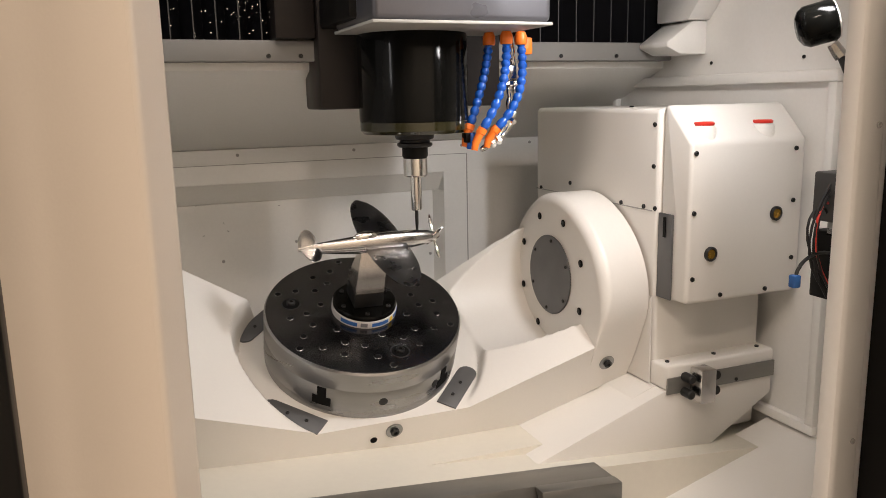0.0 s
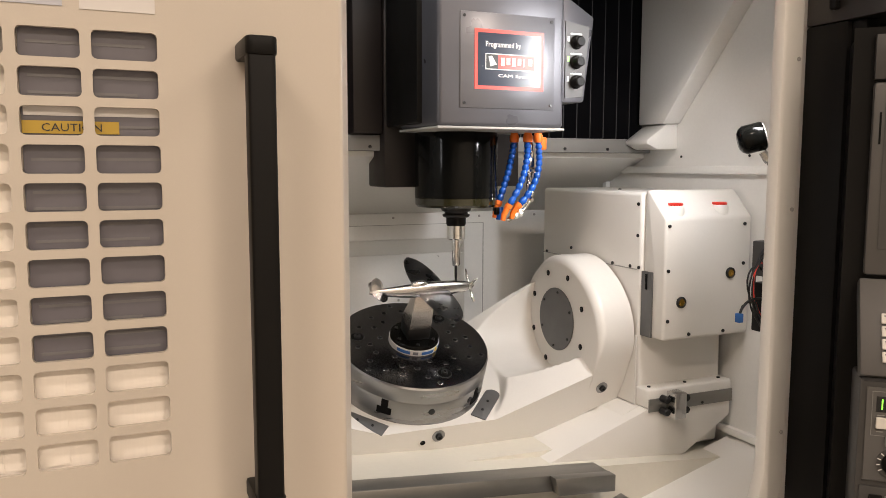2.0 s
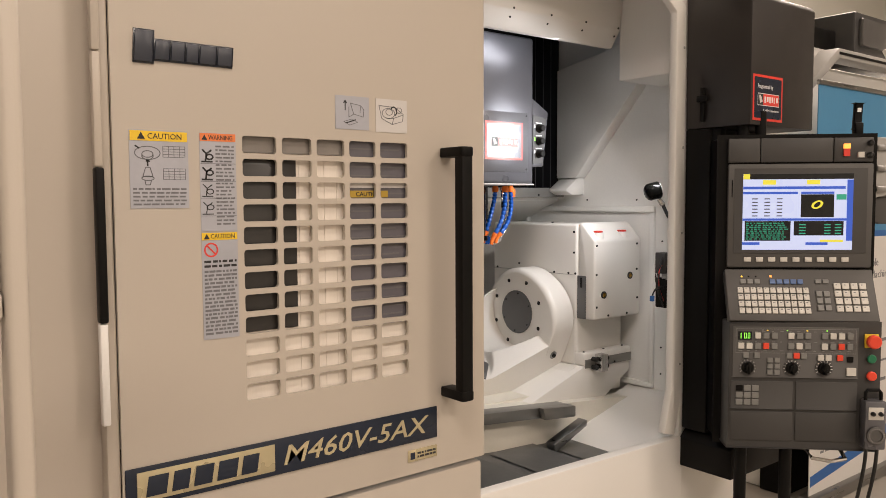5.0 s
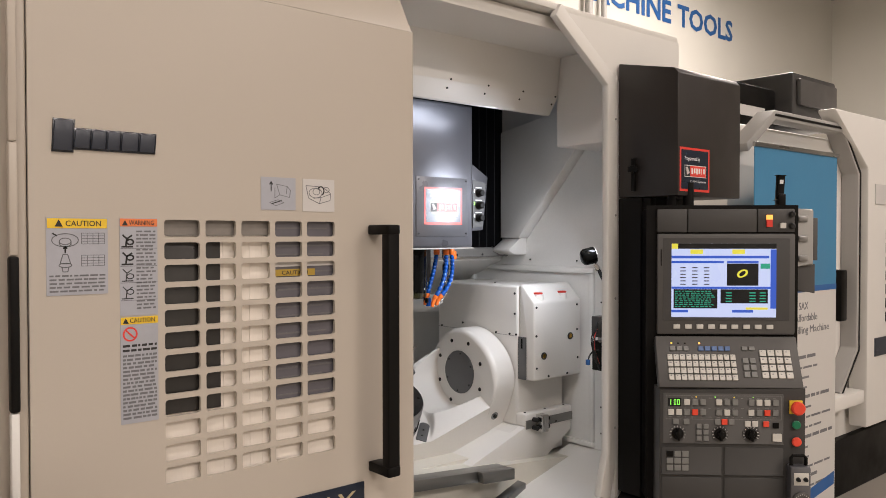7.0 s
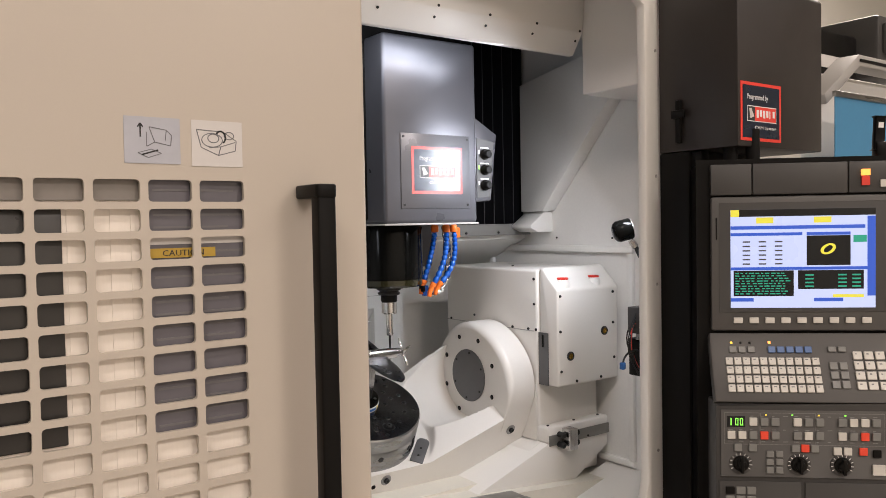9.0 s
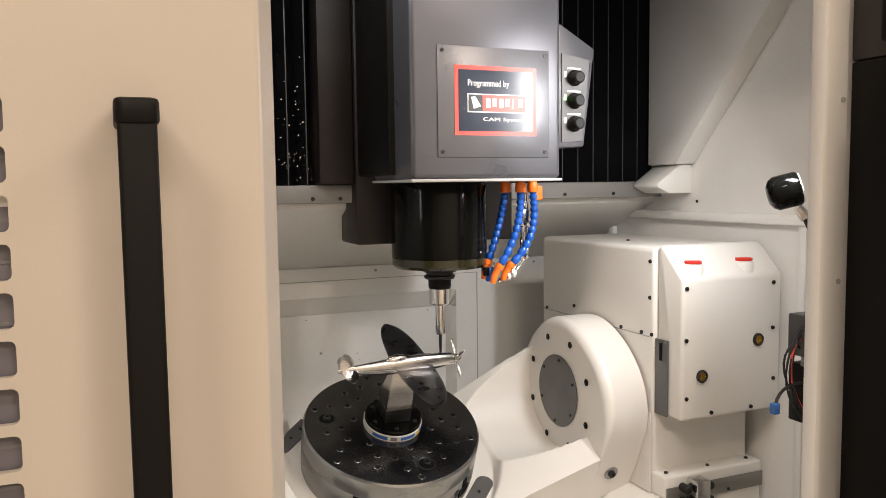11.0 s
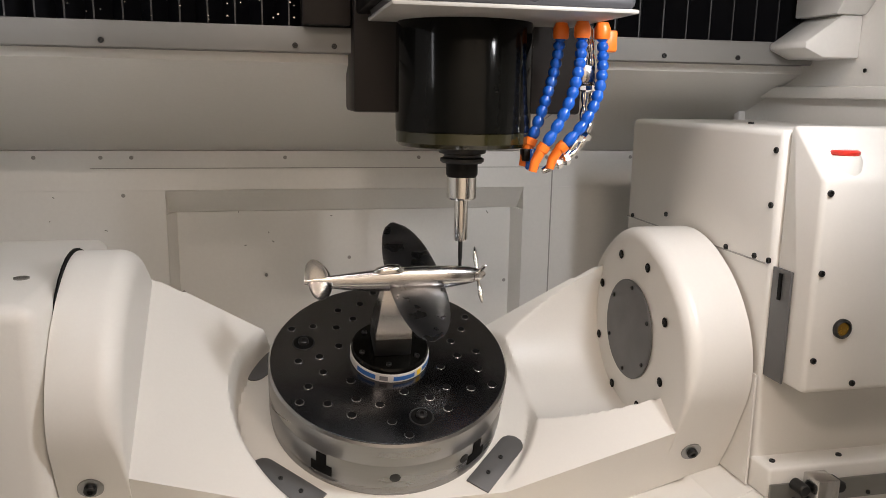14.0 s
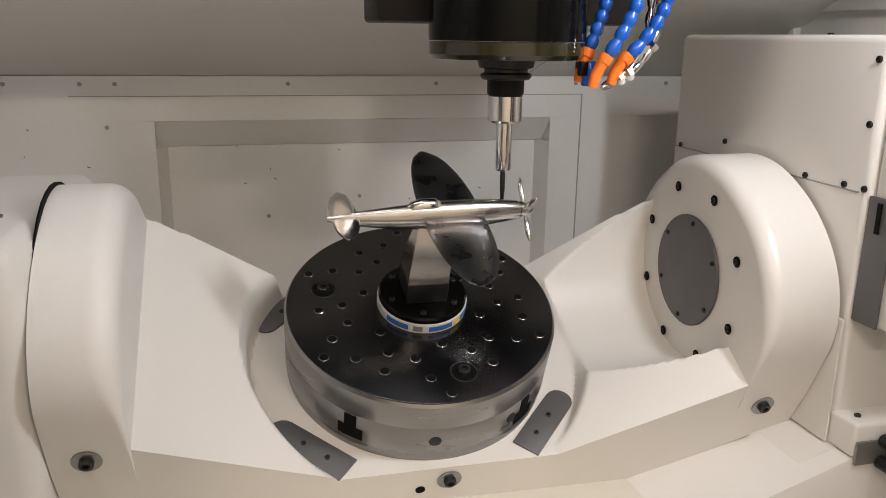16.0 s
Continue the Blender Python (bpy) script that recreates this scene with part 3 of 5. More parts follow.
strokes(s1, "sticker_arrow", [[(-1.178, 1.524), (-1.178, 1.536)], [(-1.181, 1.532), (-1.178, 1.537), (-1.175, 1.532)], [(-1.200, 1.561), (-1.192, 1.556)]], INK, 0.0013)
for tz in (1.541, 1.500):
    strokes(s1, "sticker_table", [[(-1.150, tz + 0.005 * k), (-1.109, tz + 0.005 * k)] for k in range(5)] + [[(-1.150 + 0.0102 * k, tz), (-1.150 + 0.0102 * k, tz + 0.020)] for k in range(5)], INKGREY, 0.0004)
s2 = sticker("warning_sticker", -1.081, -1.009, 1.402, 1.590, SILVERST, "tall silver warning sticker with black pictograms")
part(box(BM(), -1.0805, -1.0095, YS - 0.0008, YS, 1.574, 1.589), "sticker_head", ORANGEP, s2)
letters("WARNING", 0.0125, facing(-1.064, YS - 0.0009, 1.577), INK, s2, "sticker_lettering", width=0.048)
warn_triangle(s2, -1.077, 1.576, 0.011)
for k, z in enumerate((1.548, 1.514, 1.482, 1.448)):
    strokes(s2, "pictogram", [[(-1.076, z + 0.010), (-1.068, z + 0.002), (-1.070, z - 0.012)], [(-1.068, z + 0.002), (-1.058, z + 0.009)], oval(-1.062, z - 0.004 + 0.004 * (k % 2), 0.007, 0.005, 8), [(-1.078, z - 0.013), (-1.056, z - 0.013)]], INK, 0.0016 if k < 2 else 0.0009)
    strokes(s2, "panel_line", [[(-1.080, z - 0.0165), (-1.010, z - 0.0165)]], INKGREY, 0.0004)
bars_on(s2, -1.050, -1.013, 1.412, 1.568, 22, YS, INKGREY, 0.45, seed=5)
s3 = sticker("caution_sticker", -1.081, -1.009, 1.193, 1.400, SILVERST, "tall silver caution sticker with red prohibition sign")
part(box(BM(), -1.0805, -1.0095, YS - 0.0008, YS, 1.385, 1.399), "sticker_head", YELLOW, s3)
letters("CAUTION", 0.0125, facing(-1.064, YS - 0.0009, 1.388), INK, s3, "sticker_lettering", width=0.048)
warn_triangle(s3, -1.077, 1.387, 0.011)
bm = BM()
for k in range(20):
    a, b = 2 * math.pi * k / 20, 2 * math.pi * (k + 1) / 20
    prism(bm, [(-1.063 + r * math.cos(t), 1.366 + r * math.sin(t)) for r, t in ((0.011, a), (0.014, a), (0.014, b), (0.011, b))], "y", YS - 0.0008, YS)
prism(bm, [(-1.073, 1.374), (-1.071, 1.376), (-1.053, 1.358), (-1.055, 1.356)], "y", YS - 0.0012, YS - 0.0009)
part(bm, "prohibition_sign", REDINK, s3)
bars_on(s3, -1.077, -1.012, 1.330, 1.348, 2, YS, INK, 0.5, seed=6)
bars_on(s3, -1.077, -1.012, 1.200, 1.328, 17, YS, INKGREY, 0.55, seed=7)
s4 = sticker("diagram_sticker", -0.785, -0.701, 1.612, 1.683, SILVERST, "pale blue-silver diagram sticker above the grille")
strokes(s4, "sticker_diagram", [[(-0.748, 1.668), (-0.722, 1.664), (-0.714, 1.656), (-0.716, 1.640), (-0.740, 1.645), (-0.748, 1.668)], [(-0.740, 1.645), (-0.752, 1.638), (-0.752, 1.660)], [(-0.765, 1.628), (-0.745, 1.634), (-0.730, 1.628), (-0.750, 1.621), (-0.765, 1.628)], [(-0.722, 1.664), (-0.724, 1.648)]], INKGREY, 0.0006)
strokes(s4, "arrow", [[(-0.761, 1.652), (-0.761, 1.672)], [(-0.765, 1.667), (-0.761, 1.673), (-0.757, 1.667)], [(-0.760, 1.625), (-0.735, 1.633)]], INK, 0.0011)
s5 = sticker("diagram_sticker", -0.683, -0.600, 1.610, 1.683, PAPER, "white diagram sticker above the grille")
strokes(s5, "sticker_diagram", [oval(-0.650, 1.652, 0.017, 0.011), oval(-0.648, 1.655, 0.009, 0.007), [(-0.675, 1.668), (-0.668, 1.640), (-0.640, 1.628), (-0.612, 1.636), (-0.610, 1.652), (-0.632, 1.666), (-0.675, 1.668)], [(-0.640, 1.628), (-0.636, 1.642), (-0.612, 1.650)], [(-0.636, 1.642), (-0.655, 1.640)], oval(-0.622, 1.660, 0.008, 0.006)], INKGREY, 0.0007)
strokes(s5, "arrow", [oval(-0.636, 1.657, 0.008, 0.010, 8, -60, 150)], INK, 0.0014)
# maker's badge as plain raised shapes
badge = empty("door_emblem", "dark blue-grey raised metal emblem on the upper door", "emblem", (-1.1, YF, 1.72))
x = -1.199
for w in (0.036, 0.030, 0.028, 0.026, 0.034, 0.032):
    lo, hi = (1.718, 1.752) if x > -1.19 else (1.712, 1.767)
    part(prism(BM(), [(x - 0.001, lo - 0.003), (x + w + 0.0005, lo - 0.003), (x + w + 0.0035, hi + 0.003), (x + 0.002, hi + 0.003)], "y", YF - 0.003, YF - 0.0002, 0.0006), "emblem_base", EMBLEM, badge)
    part(prism(BM(), [(x + 0.001, lo), (x + w - 0.003, lo), (x + w - 0.0005, hi), (x + 0.004, hi)], "y", YF - 0.007, YF - 0.0031, 0.0012), "emblem_block", EMBLEMTOP, badge)
    x += w
# model sign
sign = part(box(BM(), -1.235, -0.520, YF - 0.004, YF - 0.0002, 0.896, 0.971, 0.002), "model_sign", NAVY)
tagged(sign, "navy model sign with pale gold lettering on the lower door", "sign")
part(box(BM(), -1.215, -0.940, YF - 0.0062, YF - 0.004, 0.906, 0.962, 0.002), "gold_field", GOLD, sign)
x = -1.20
for w in (0.048, 0.042, 0.046, 0.050, 0.044):
    part(prism(BM(), [(x, 0.914), (x + w - 0.010, 0.914), (x + w - 0.004, 0.952), (x + 0.006, 0.952)], "y", YF - 0.0075, YF - 0.0061, 0.0006), "emblem_block", NAVY, sign)
    x += w
letters("M460V-5AX", 0.058, facing(-0.925, YF - 0.0045, 0.914), GOLD, sign, "sign_lettering", "pale gold slanted lettering", width=0.375, shear=0.25, bold=0.0004)
bd = tagged(part(box(BM(), -0.604, -0.520, YF - 0.003, YF - 0.0002, 0.850, 0.878, 0.002), "small_badge", GOLD), "small pale gold rectangular badge under the sign", "badge")
part(box(BM(), -0.598, -0.585, YF - 0.0036, YF - 0.003, 0.856, 0.872), "badge_mark", NAVY, bd)
bars_on(bd, -0.578, -0.525, 0.856, 0.872, 2, YF - 0.003, INK, 0.6, seed=9)

# ---------------------------------------------------------------- bellows and spindle head
def bellows(name, x0, x1, z0, z1, pitch, label):
    th = empty(name, label, "bellows", ((x0 + x1) / 2, 0.17, z0))
    n = max(2, int(round((x1 - x0) / pitch)))
    w = (x1 - x0) / n
    for i in range(n):
        a = x0 + i * w
        part(prism(BM(), [(a, 0.165), (a + w * 0.42, 0.134), (a + w * 0.5, 0.128), (a + w * 0.58, 0.134), (a + w, 0.165), (a + w, 0.22), (a, 0.22)], "z", z0, z1), "pleat", BELLOWS, th, smooth=20)
        # thin strip on the crest, light put in by its colour
        part(box(BM(), a + w * 0.5 - 0.0011, a + w * 0.5 + 0.0011, 0.1262, 0.1284, z0, z1), "pleat_highlight", PLEATLIGHT, th, "thin grey line of painted light along the fold")
    return th


bellows("bellows", -0.79, -0.108, 1.506, 2.2, 0.040, "black pleated way-cover bellows flecked with chips")
bellows("bellows", 0.345, 0.784, 1.506, 2.2, 0.046, "black pleated way-cover bellows beside the spindle head")
bm = BM()
rnd = random.Random(4)
for k in range(150):
    x, z = rnd.uniform(-0.45, -0.11), 1.51 + abs(rnd.gauss(0, 0.14))
    s = rnd.uniform(0.0008, 0.0022)
    box(bm, x, x + s, 0.120, 0.130, z, z + s)
tagged(part(bm, "metal_chips", CHROME), "bright metal chips stuck to the bellows", "chips", kind="stuff")

rnd = random.Random(11)
bm = BM()
for k in range(24):
    x, z, a, n = rnd.uniform(-0.70, 0.36), rnd.uniform(0.92, 1.19), rnd.uniform(0, 3.14), rnd.uniform(0.0015, 0.004)
    box(bm, -n, n, -0.0006, 0.0012, -0.0006, 0.0006, 0, 2, pose(x, 0.6015 if x > -0.37 else 0.5565, z, 0, math.degrees(a), 0))
tagged(part(bm, "metal_swarf", BOLT), "dark slivers of swarf on the white chamber walls", "chips", kind="stuff")

head = empty("spindle_head", "grey milling spindle head with black gloss nose and label", "spindle head", (0.12, 0.0, 1.33))
HX = 0.12
part(box(BM(), -0.110, -0.036, 0.090, 0.20, 1.506, 2.2, 0.004), "slide_cover", COVERBLK, head)
part(box(BM(), -0.034, 0.340, 0.085, 0.21, 1.376, 2.2, 0.006), "slide_cover", COVERBLK, head)
part(box(BM(), -0.030, 0.29, -0.12, 0.083, 1.522, 2.2, 0.006), "neck_cover", BLACK, head)
shell = part(box(BM(), -0.017, 0.290, -0.209, 0.02, 1.512, 2.01, 0.010, 3), "head_shell", HEADGREY, head)
part(box(BM(), -0.019, 0.292, -0.211, 0.02, 1.5075, 1.513, 0.002), "shell_lip", GREYTRIM, head)
pl = part(box(BM(), 0.033, 0.262, -0.2115, -0.2085, 1.552, 1.752, 0.001), "front_plate", HEADPLATE, head)
for x, z in ((0.042, 1.562), (0.253, 1.562), (0.042, 1.743), (0.253, 1.743)):
    put(SCREWS, "screw", (x, -0.2115, z), (0, -1, 0), pl)


def logo_label(x0, z0, w, h, y, parent):
    """Dark label with a red border, small lettering and a red emblem block."""
    m = facing(x0, y, z0)
    lb = part(plate(BM(), m, 0, w, 0, h, 0.0008), "label", REDINK, parent, "black label with red border and emblem")
    t = w * 0.045
    part(plate(BM(), m @ pose(0, 0, 0.0008), t, w - t, t, h - t, 0.0004), "label_field", NAVY, lb)
    q = m @ pose(0, 0, 0.0013)
    part(plate(BM(), q, w * 0.15, w * 0.87, h * 0.33, h * 0.60, 0.0003), "emblem_border", WHITEINK, lb)
    part(plate(BM(), q @ pose(0, 0, 0.0003), w * 0.16, w * 0.33, h * 0.345, h * 0.585, 0.0003), "emblem_field", INK, lb)
    part(plate(BM(), q @ pose(0, 0, 0.0003), w * 0.33, w * 0.86, h * 0.345, h * 0.585, 0.0003), "emblem_field", REDINK, lb)
    bm = BM()
    for k in range(6):
        plate(bm, q @ pose(0, 0, 0.0007), w * (0.37 + k * 0.08), w * (0.37 + k * 0.08 + (0.022 if k == 4 else 0.052)), h * (0.40 + 0.02 * (k % 2)), h * 0.535, 0.0003)
    part(bm, "emblem_blocks", WHITEINK, lb)
    bm = BM()
    prism(bm, [(w * 0.19, h * 0.55), (w * 0.24, h * 0.56), (w * 0.31, h * 0.42), (w * 0.22, h * 0.38)], "z", 0.0008, 0.0011)
    bm.transform(q)
    part(bm, "emblem_shape", PAPER, lb)
    letters("Programmed by", h * 0.13, q @ pose(w * 0.15, h * 0.71, 0.0002), WHITEINK, lb, "label_lettering", depth=0.0002, width=w * 0.50)
    letters("CAM System", h * 0.075, q @ pose(w * 0.33, h * 0.21, 0.0002), WHITEINK, lb, "label_lettering", depth=0.0002, width=w * 0.53)
    return lb


logo_label(0.066, 1.592, 0.168, 0.126, -0.2116, pl)
# side control box with three knobs
cb = part(prism(BM(), [(0.293, 1.570), (0.352, 1.574), (0.376, 1.765), (0.293, 1.812)], "y", -0.195, -0.09, 0.005), "control_box", HEADGREY, head)
part(prism(BM(), [(0.299, 1.582), (0.346, 1.585), (0.362, 1.742), (0.299, 1.752)], "y", -0.1975, -0.1945), "control_face", PANELGREY, cb)
for k, z in enumerate((1.618, 1.662, 1.706)):
    kn = part(lathe(BM(), [(0.0155, 0), (0.0155, -0.003), (0.0125, -0.005), (0.0115, -0.020), (0.009, -0.022)], (0.327, -0.1975, z), "y", 20), "knob", BLACK, cb)
    part(box(BM(), 0.304, 0.309, -0.1982, -0.1975, z + 0.001, z + 0.012), "scale_mark", LEDGREEN if k == 1 else WHITEINK, cb)
    part(box(BM(), 0.312, 0.342, -0.1980, -0.1975, z + 0.017, z + 0.020), "print_lines", WHITEINK, cb)
# nose
part(lathe(BM(), [(0.100, 1.353), (0.1005, 1.36), (0.1005, 1.50), (0.098, 1.510)], (HX, 0, 0), "z", 64), "spindle_nose", GLOSS, head)
part(lathe(BM(), [(0.070, 1.331), (0.094, 1.331), (0.0995, 1.337), (0.0995, 1.352)], (HX, 0, 0), "z", 64), "nose_ring", OLIVE, head)
part(lathe(BM(), [(0.030, 1.305), (0.033, 1.308), (0.033, 1.312), (0.028, 1.314), (0.028, 1.318), (0.035, 1.320), (0.038, 1.331)], (HX, 0, 0), "z", 40), "tool_flange", BOLT, head)
part(lathe(BM(), [(0.0215, 1.284), (0.024, 1.288), (0.024, 1.3045)], (HX, 0, 0), "z", 32), "collet_nut", BLACK, head)
part(lathe(BM(), [(0.020, 1.250), (0.0225, 1.253), (0.0225, 1.284)], (HX, 0, 0), "z", 32), "tool_holder", CHROME, head)
part(lathe(BM(), [(0.0085, 1.186), (0.0105, 1.189), (0.0105, 1.2495)], (HX, 0, 0), "z", 24), "tool_extension", CHROME, head)
bm = BM()
lathe(bm, [(0.0010, 1.130), (0.0026, 1.134), (0.0026, 1.155), (0.0034, 1.160), (0.0034, 1.1855)], (HX, 0, 0), "z", 12)
part(bm, "cutter", BOLT, head)


def segmented_hose(pts, r, name, mat, parent):
    bm = BM()
    n = len(pts) - 1
    fine = []
    rad = []
    for i in range(n):
        a, b = Vector(pts[i]), Vector(pts[i + 1])
        for f, k in ((0.02, 0.72), (0.25, 1.0), (0.55, 1.08), (0.80, 0.95), (0.97, 0.72)):
            fine.append(a.lerp(b, f)), rad.append(r * k)
    tube(bm, fine, rad, 12)
    return part(bm, name, mat, parent)


hoses = ((0.246, -0.06, (0.236, -0.05, 1.41), (0.212, -0.05, 1.345)), (0.266, -0.09, (0.266, -0.10, 1.41), (0.219, -0.09, 1.338)), (0.300, -0.08, (0.318, -0.09, 1.40), (0.252, -0.08, 1.338)))
for hx, hy, mid, end in hoses:
    pts = bezier((hx, hy, 1.505), (hx, hy, 1.46), mid, end, 12)
    part(lathe(BM(), [(0.010, 1.485), (0.0115, 1.488), (0.0115, 1.500), (0.008, 1.508)], (hx, hy, 0), "z", 14), "hose_fitting", ORANGE, head)
    segmented_hose(pts[1:], 0.0080, "coolant_hose", BLUE, head)
    d = (Vector(end) - Vector(mid)).normalized()
    e = Vector(end)
    part(tube(BM(), [e, e + d * 0.010, e + d * 0.012, e + d * 0.020 + Vector((-0.003, 0, -0.008)), e + d * 0.022 + Vector((-0.005, 0, -0.020))], [0.0092, 0.0092, 0.0075, 0.007, 0.006], 12), "hose_nozzle", ORANGE, head)
part(box(BM(), 0.300, 0.322, -0.085, -0.070, 1.468, 1.498, 0.003), "hose_valve", ORANGE, head)
for hx, off in ((0.276, 0.0), (0.289, 0.012)):
    pts = bezier((hx, -0.06, 1.505), (hx + 0.005, -0.06, 1.45), (0.318 + off, -0.06, 1.33), (0.222 + off, -0.07, 1.298 + off * 0.6), 10)
    ob = segmented_hose(pts, 0.0056, "metal_hose", CHROME, head)
    for i in (4, 7, 9):
        p, q = pts[i], pts[i + 1] if i < 10 else pts[i]
        dd = (pts[i + 1] - pts[i]).normalized()
        part(tube(BM(), [p - dd * 0.006, p - dd * 0.003, p + dd * 0.003, p + dd * 0.006], [0.006, 0.0092, 0.0092, 0.006], 6), "hose_nut", CHROME, head)
part(box(BM(), 0.276, 0.296, -0.073, -0.055, 1.425, 1.450, 0.003), "hose_block", SILVER, head)
part(lathe(BM(), [(0.009, 1.300), (0.0105, 1.303), (0.0105, 1.320), (0.007, 1.330)], (0.212, -0.055, 0), "z", 14), "hose_nozzle", BLUE, head)
part(box(BM(), 0.196, 0.206, -0.064, -0.044, 1.312, 1.330, 0.002), "nozzle_bracket", BLACK, head)

# ---------------------------------------------------------------- trunnion unit
AZ = 1.031
unit = empty("trunnion_unit", "white cast trunnion base with drive housing, cover and steel rail", "machine table", (0.6, 0, 0.68))
part(box(BM(), 0.5165, 0.775, -0.205, 0.255, 0.72, 1.366, 0.010, 3), "housing", CAST, unit)
cover = part(prism(BM(), [(-0.2055, 1.372), (-0.222, 1.372), (-0.284, 1.308), (-0.284, 1.019), (-0.2055, 1.019)], "x", 0.524, 0.786, 0.008, 3), "cover", CAST, unit)
for x, z in ((0.534, 1.290), (0.761, 1.290), (0.534, 1.185), (0.761, 1.194), (0.536, 1.066), (0.765, 1.085), (0.600, 1.031), (0.705, 1.031)):
    put(SCREW, "screw", (x, -0.284, z), (0, -1, 0), cover)
for x, z in ((0.574, 1.109), (0.721, 1.172)):
    sg = part(lathe(BM(), [(0.0135, 0.002), (0.0135, -0.004), (0.0105, -0.006), (0.009, -0.003)], (x, -0.284, z), "y", 20), "sight_glass", BOLT, cover, "black-rimmed amber sight glass")
    part(lathe(BM(), [(0.0088, 0), (0.0088, -0.004)], (x, -0.2835, z), "y", 16), "amber_disc", BRASS, sg)
for x in (0.570, 0.703):
    boss = part(lathe(BM(), [(0.022, 1.285), (0.022, 1.330), (0.0195, 1.336)], (x, -0.258, 0), "z", 24), "cap_boss", CAST, cover)
    part(lathe(BM(), [(0.0175, 1.3365), (0.0185, 1.338), (0.0185, 1.341), (0.016, 1.343)], (x, -0.258, 0), "z", 24), "filler_cap", RED, cover)
for y, z in ((0.229, 1.183), (0.10, 1.205), (-0.092, 1.184), (-0.165, 1.185), (-0.199, 1.185), (-0.192, 1.338), (-0.192, 1.262)):
    put(SCREW, "screw", (0.5165, y, z), (-1, 0, 0), unit)
for x, y in ((0.56, -0.20), (0.64, -0.19), (0.72, -0.20), (0.60, 0.0)):
    put(SCREW, "screw", (x, y, 1.3665), (0, 0, 1), unit)
part(box(BM(), 0.5145, 0.5175, -0.19, 0.25, 1.1785, 1.1805), "housing_seam", GREYTRIM, unit)
part(box(BM(), 0.5105, 0.5135, -0.2025, 0.20, 0.848, 1.018), "housing_foot", CAST, unit)
slot = part(box(BM(), 0.5195, 0.523, -0.245, -0.2055, 1.02, 1.178), "slot_plate", GREYPLATE, unit)
part(box(BM(), 0.517, 0.5192, -0.228, -0.222, 1.135, 1.172), "slot_mark", HOLE, unit)
shelf = part(box(BM(), 0.5165, 0.778, -0.246, -0.10, 0.845, 0.893, 0.006, 3), "flange", CAST, unit)
part(box(BM(), 0.518, 0.776, -0.2505, -0.2462, 0.838, 0.870, 0.001), "steel_rail", RAIL, unit)
for x in (0.535, 0.645, 0.752):
    put(SCREW, "screw", (x, -0.225, 0.8932), (0, 0, 1), shelf)
blk = part(box(BM(), 0.568, 0.602, -0.285, -0.2507, 0.824, 0.888, 0.002), "stop_block", SILVER, unit)
for x in (0.556, 0.614):
    for z in (0.840, 0.870):
        put(BIGSCREW, "cap_screw", (x, -0.2506, z), (0, -1, 0), blk)
        part(lathe(BM(), [(0.009, 0), (0.009, -0.022), (0.007, -0.024)], (x, -0.2507, z), "y", 12), "cap_screw", BOLT, blk)
put(SCREWS, "screw", (0.68, -0.2506, 0.845), (0, -1, 0), unit)
part(prism(BM(), [(0.5155, 0.8445), (0.776, 0.8445), (0.776, 0.800), (0.563, 0.676), (0.375, 0.676), (0.212, 0.741)], "y", -0.245, 0.25, 0.005), "base_casting", CAST, unit)
part(prism(BM(), [(0.26, 0.752), (0.516, 0.846), (0.516, 0.72), (0.26, 0.72)], "y", -0.215, 0.24), "base_step", CAST, unit)
part(box(BM(), -0.80, -0.4335, -0.19, 0.26, 0.74, 1.157, 0.022, 4), "left_housing", CAST, unit)
part(lathe(BM(), [(0.010, 1.156), (0.010, 1.159)], (-0.488, -0.043, 0), "z", 14), "plug", STEEL, unit)
part(prism(BM(), [(-0.43, 0.78), (0.50, 0.76), (0.50, 0.72), (-0.43, 0.72)], "y", -0.20, 0.26, 0.0), "base_bed", CREAM, unit)

cradle = empty("trunnion_cradle", "white cast tilting cradle slung between two round hubs", "machine table", (0.03, 0, 0.8))


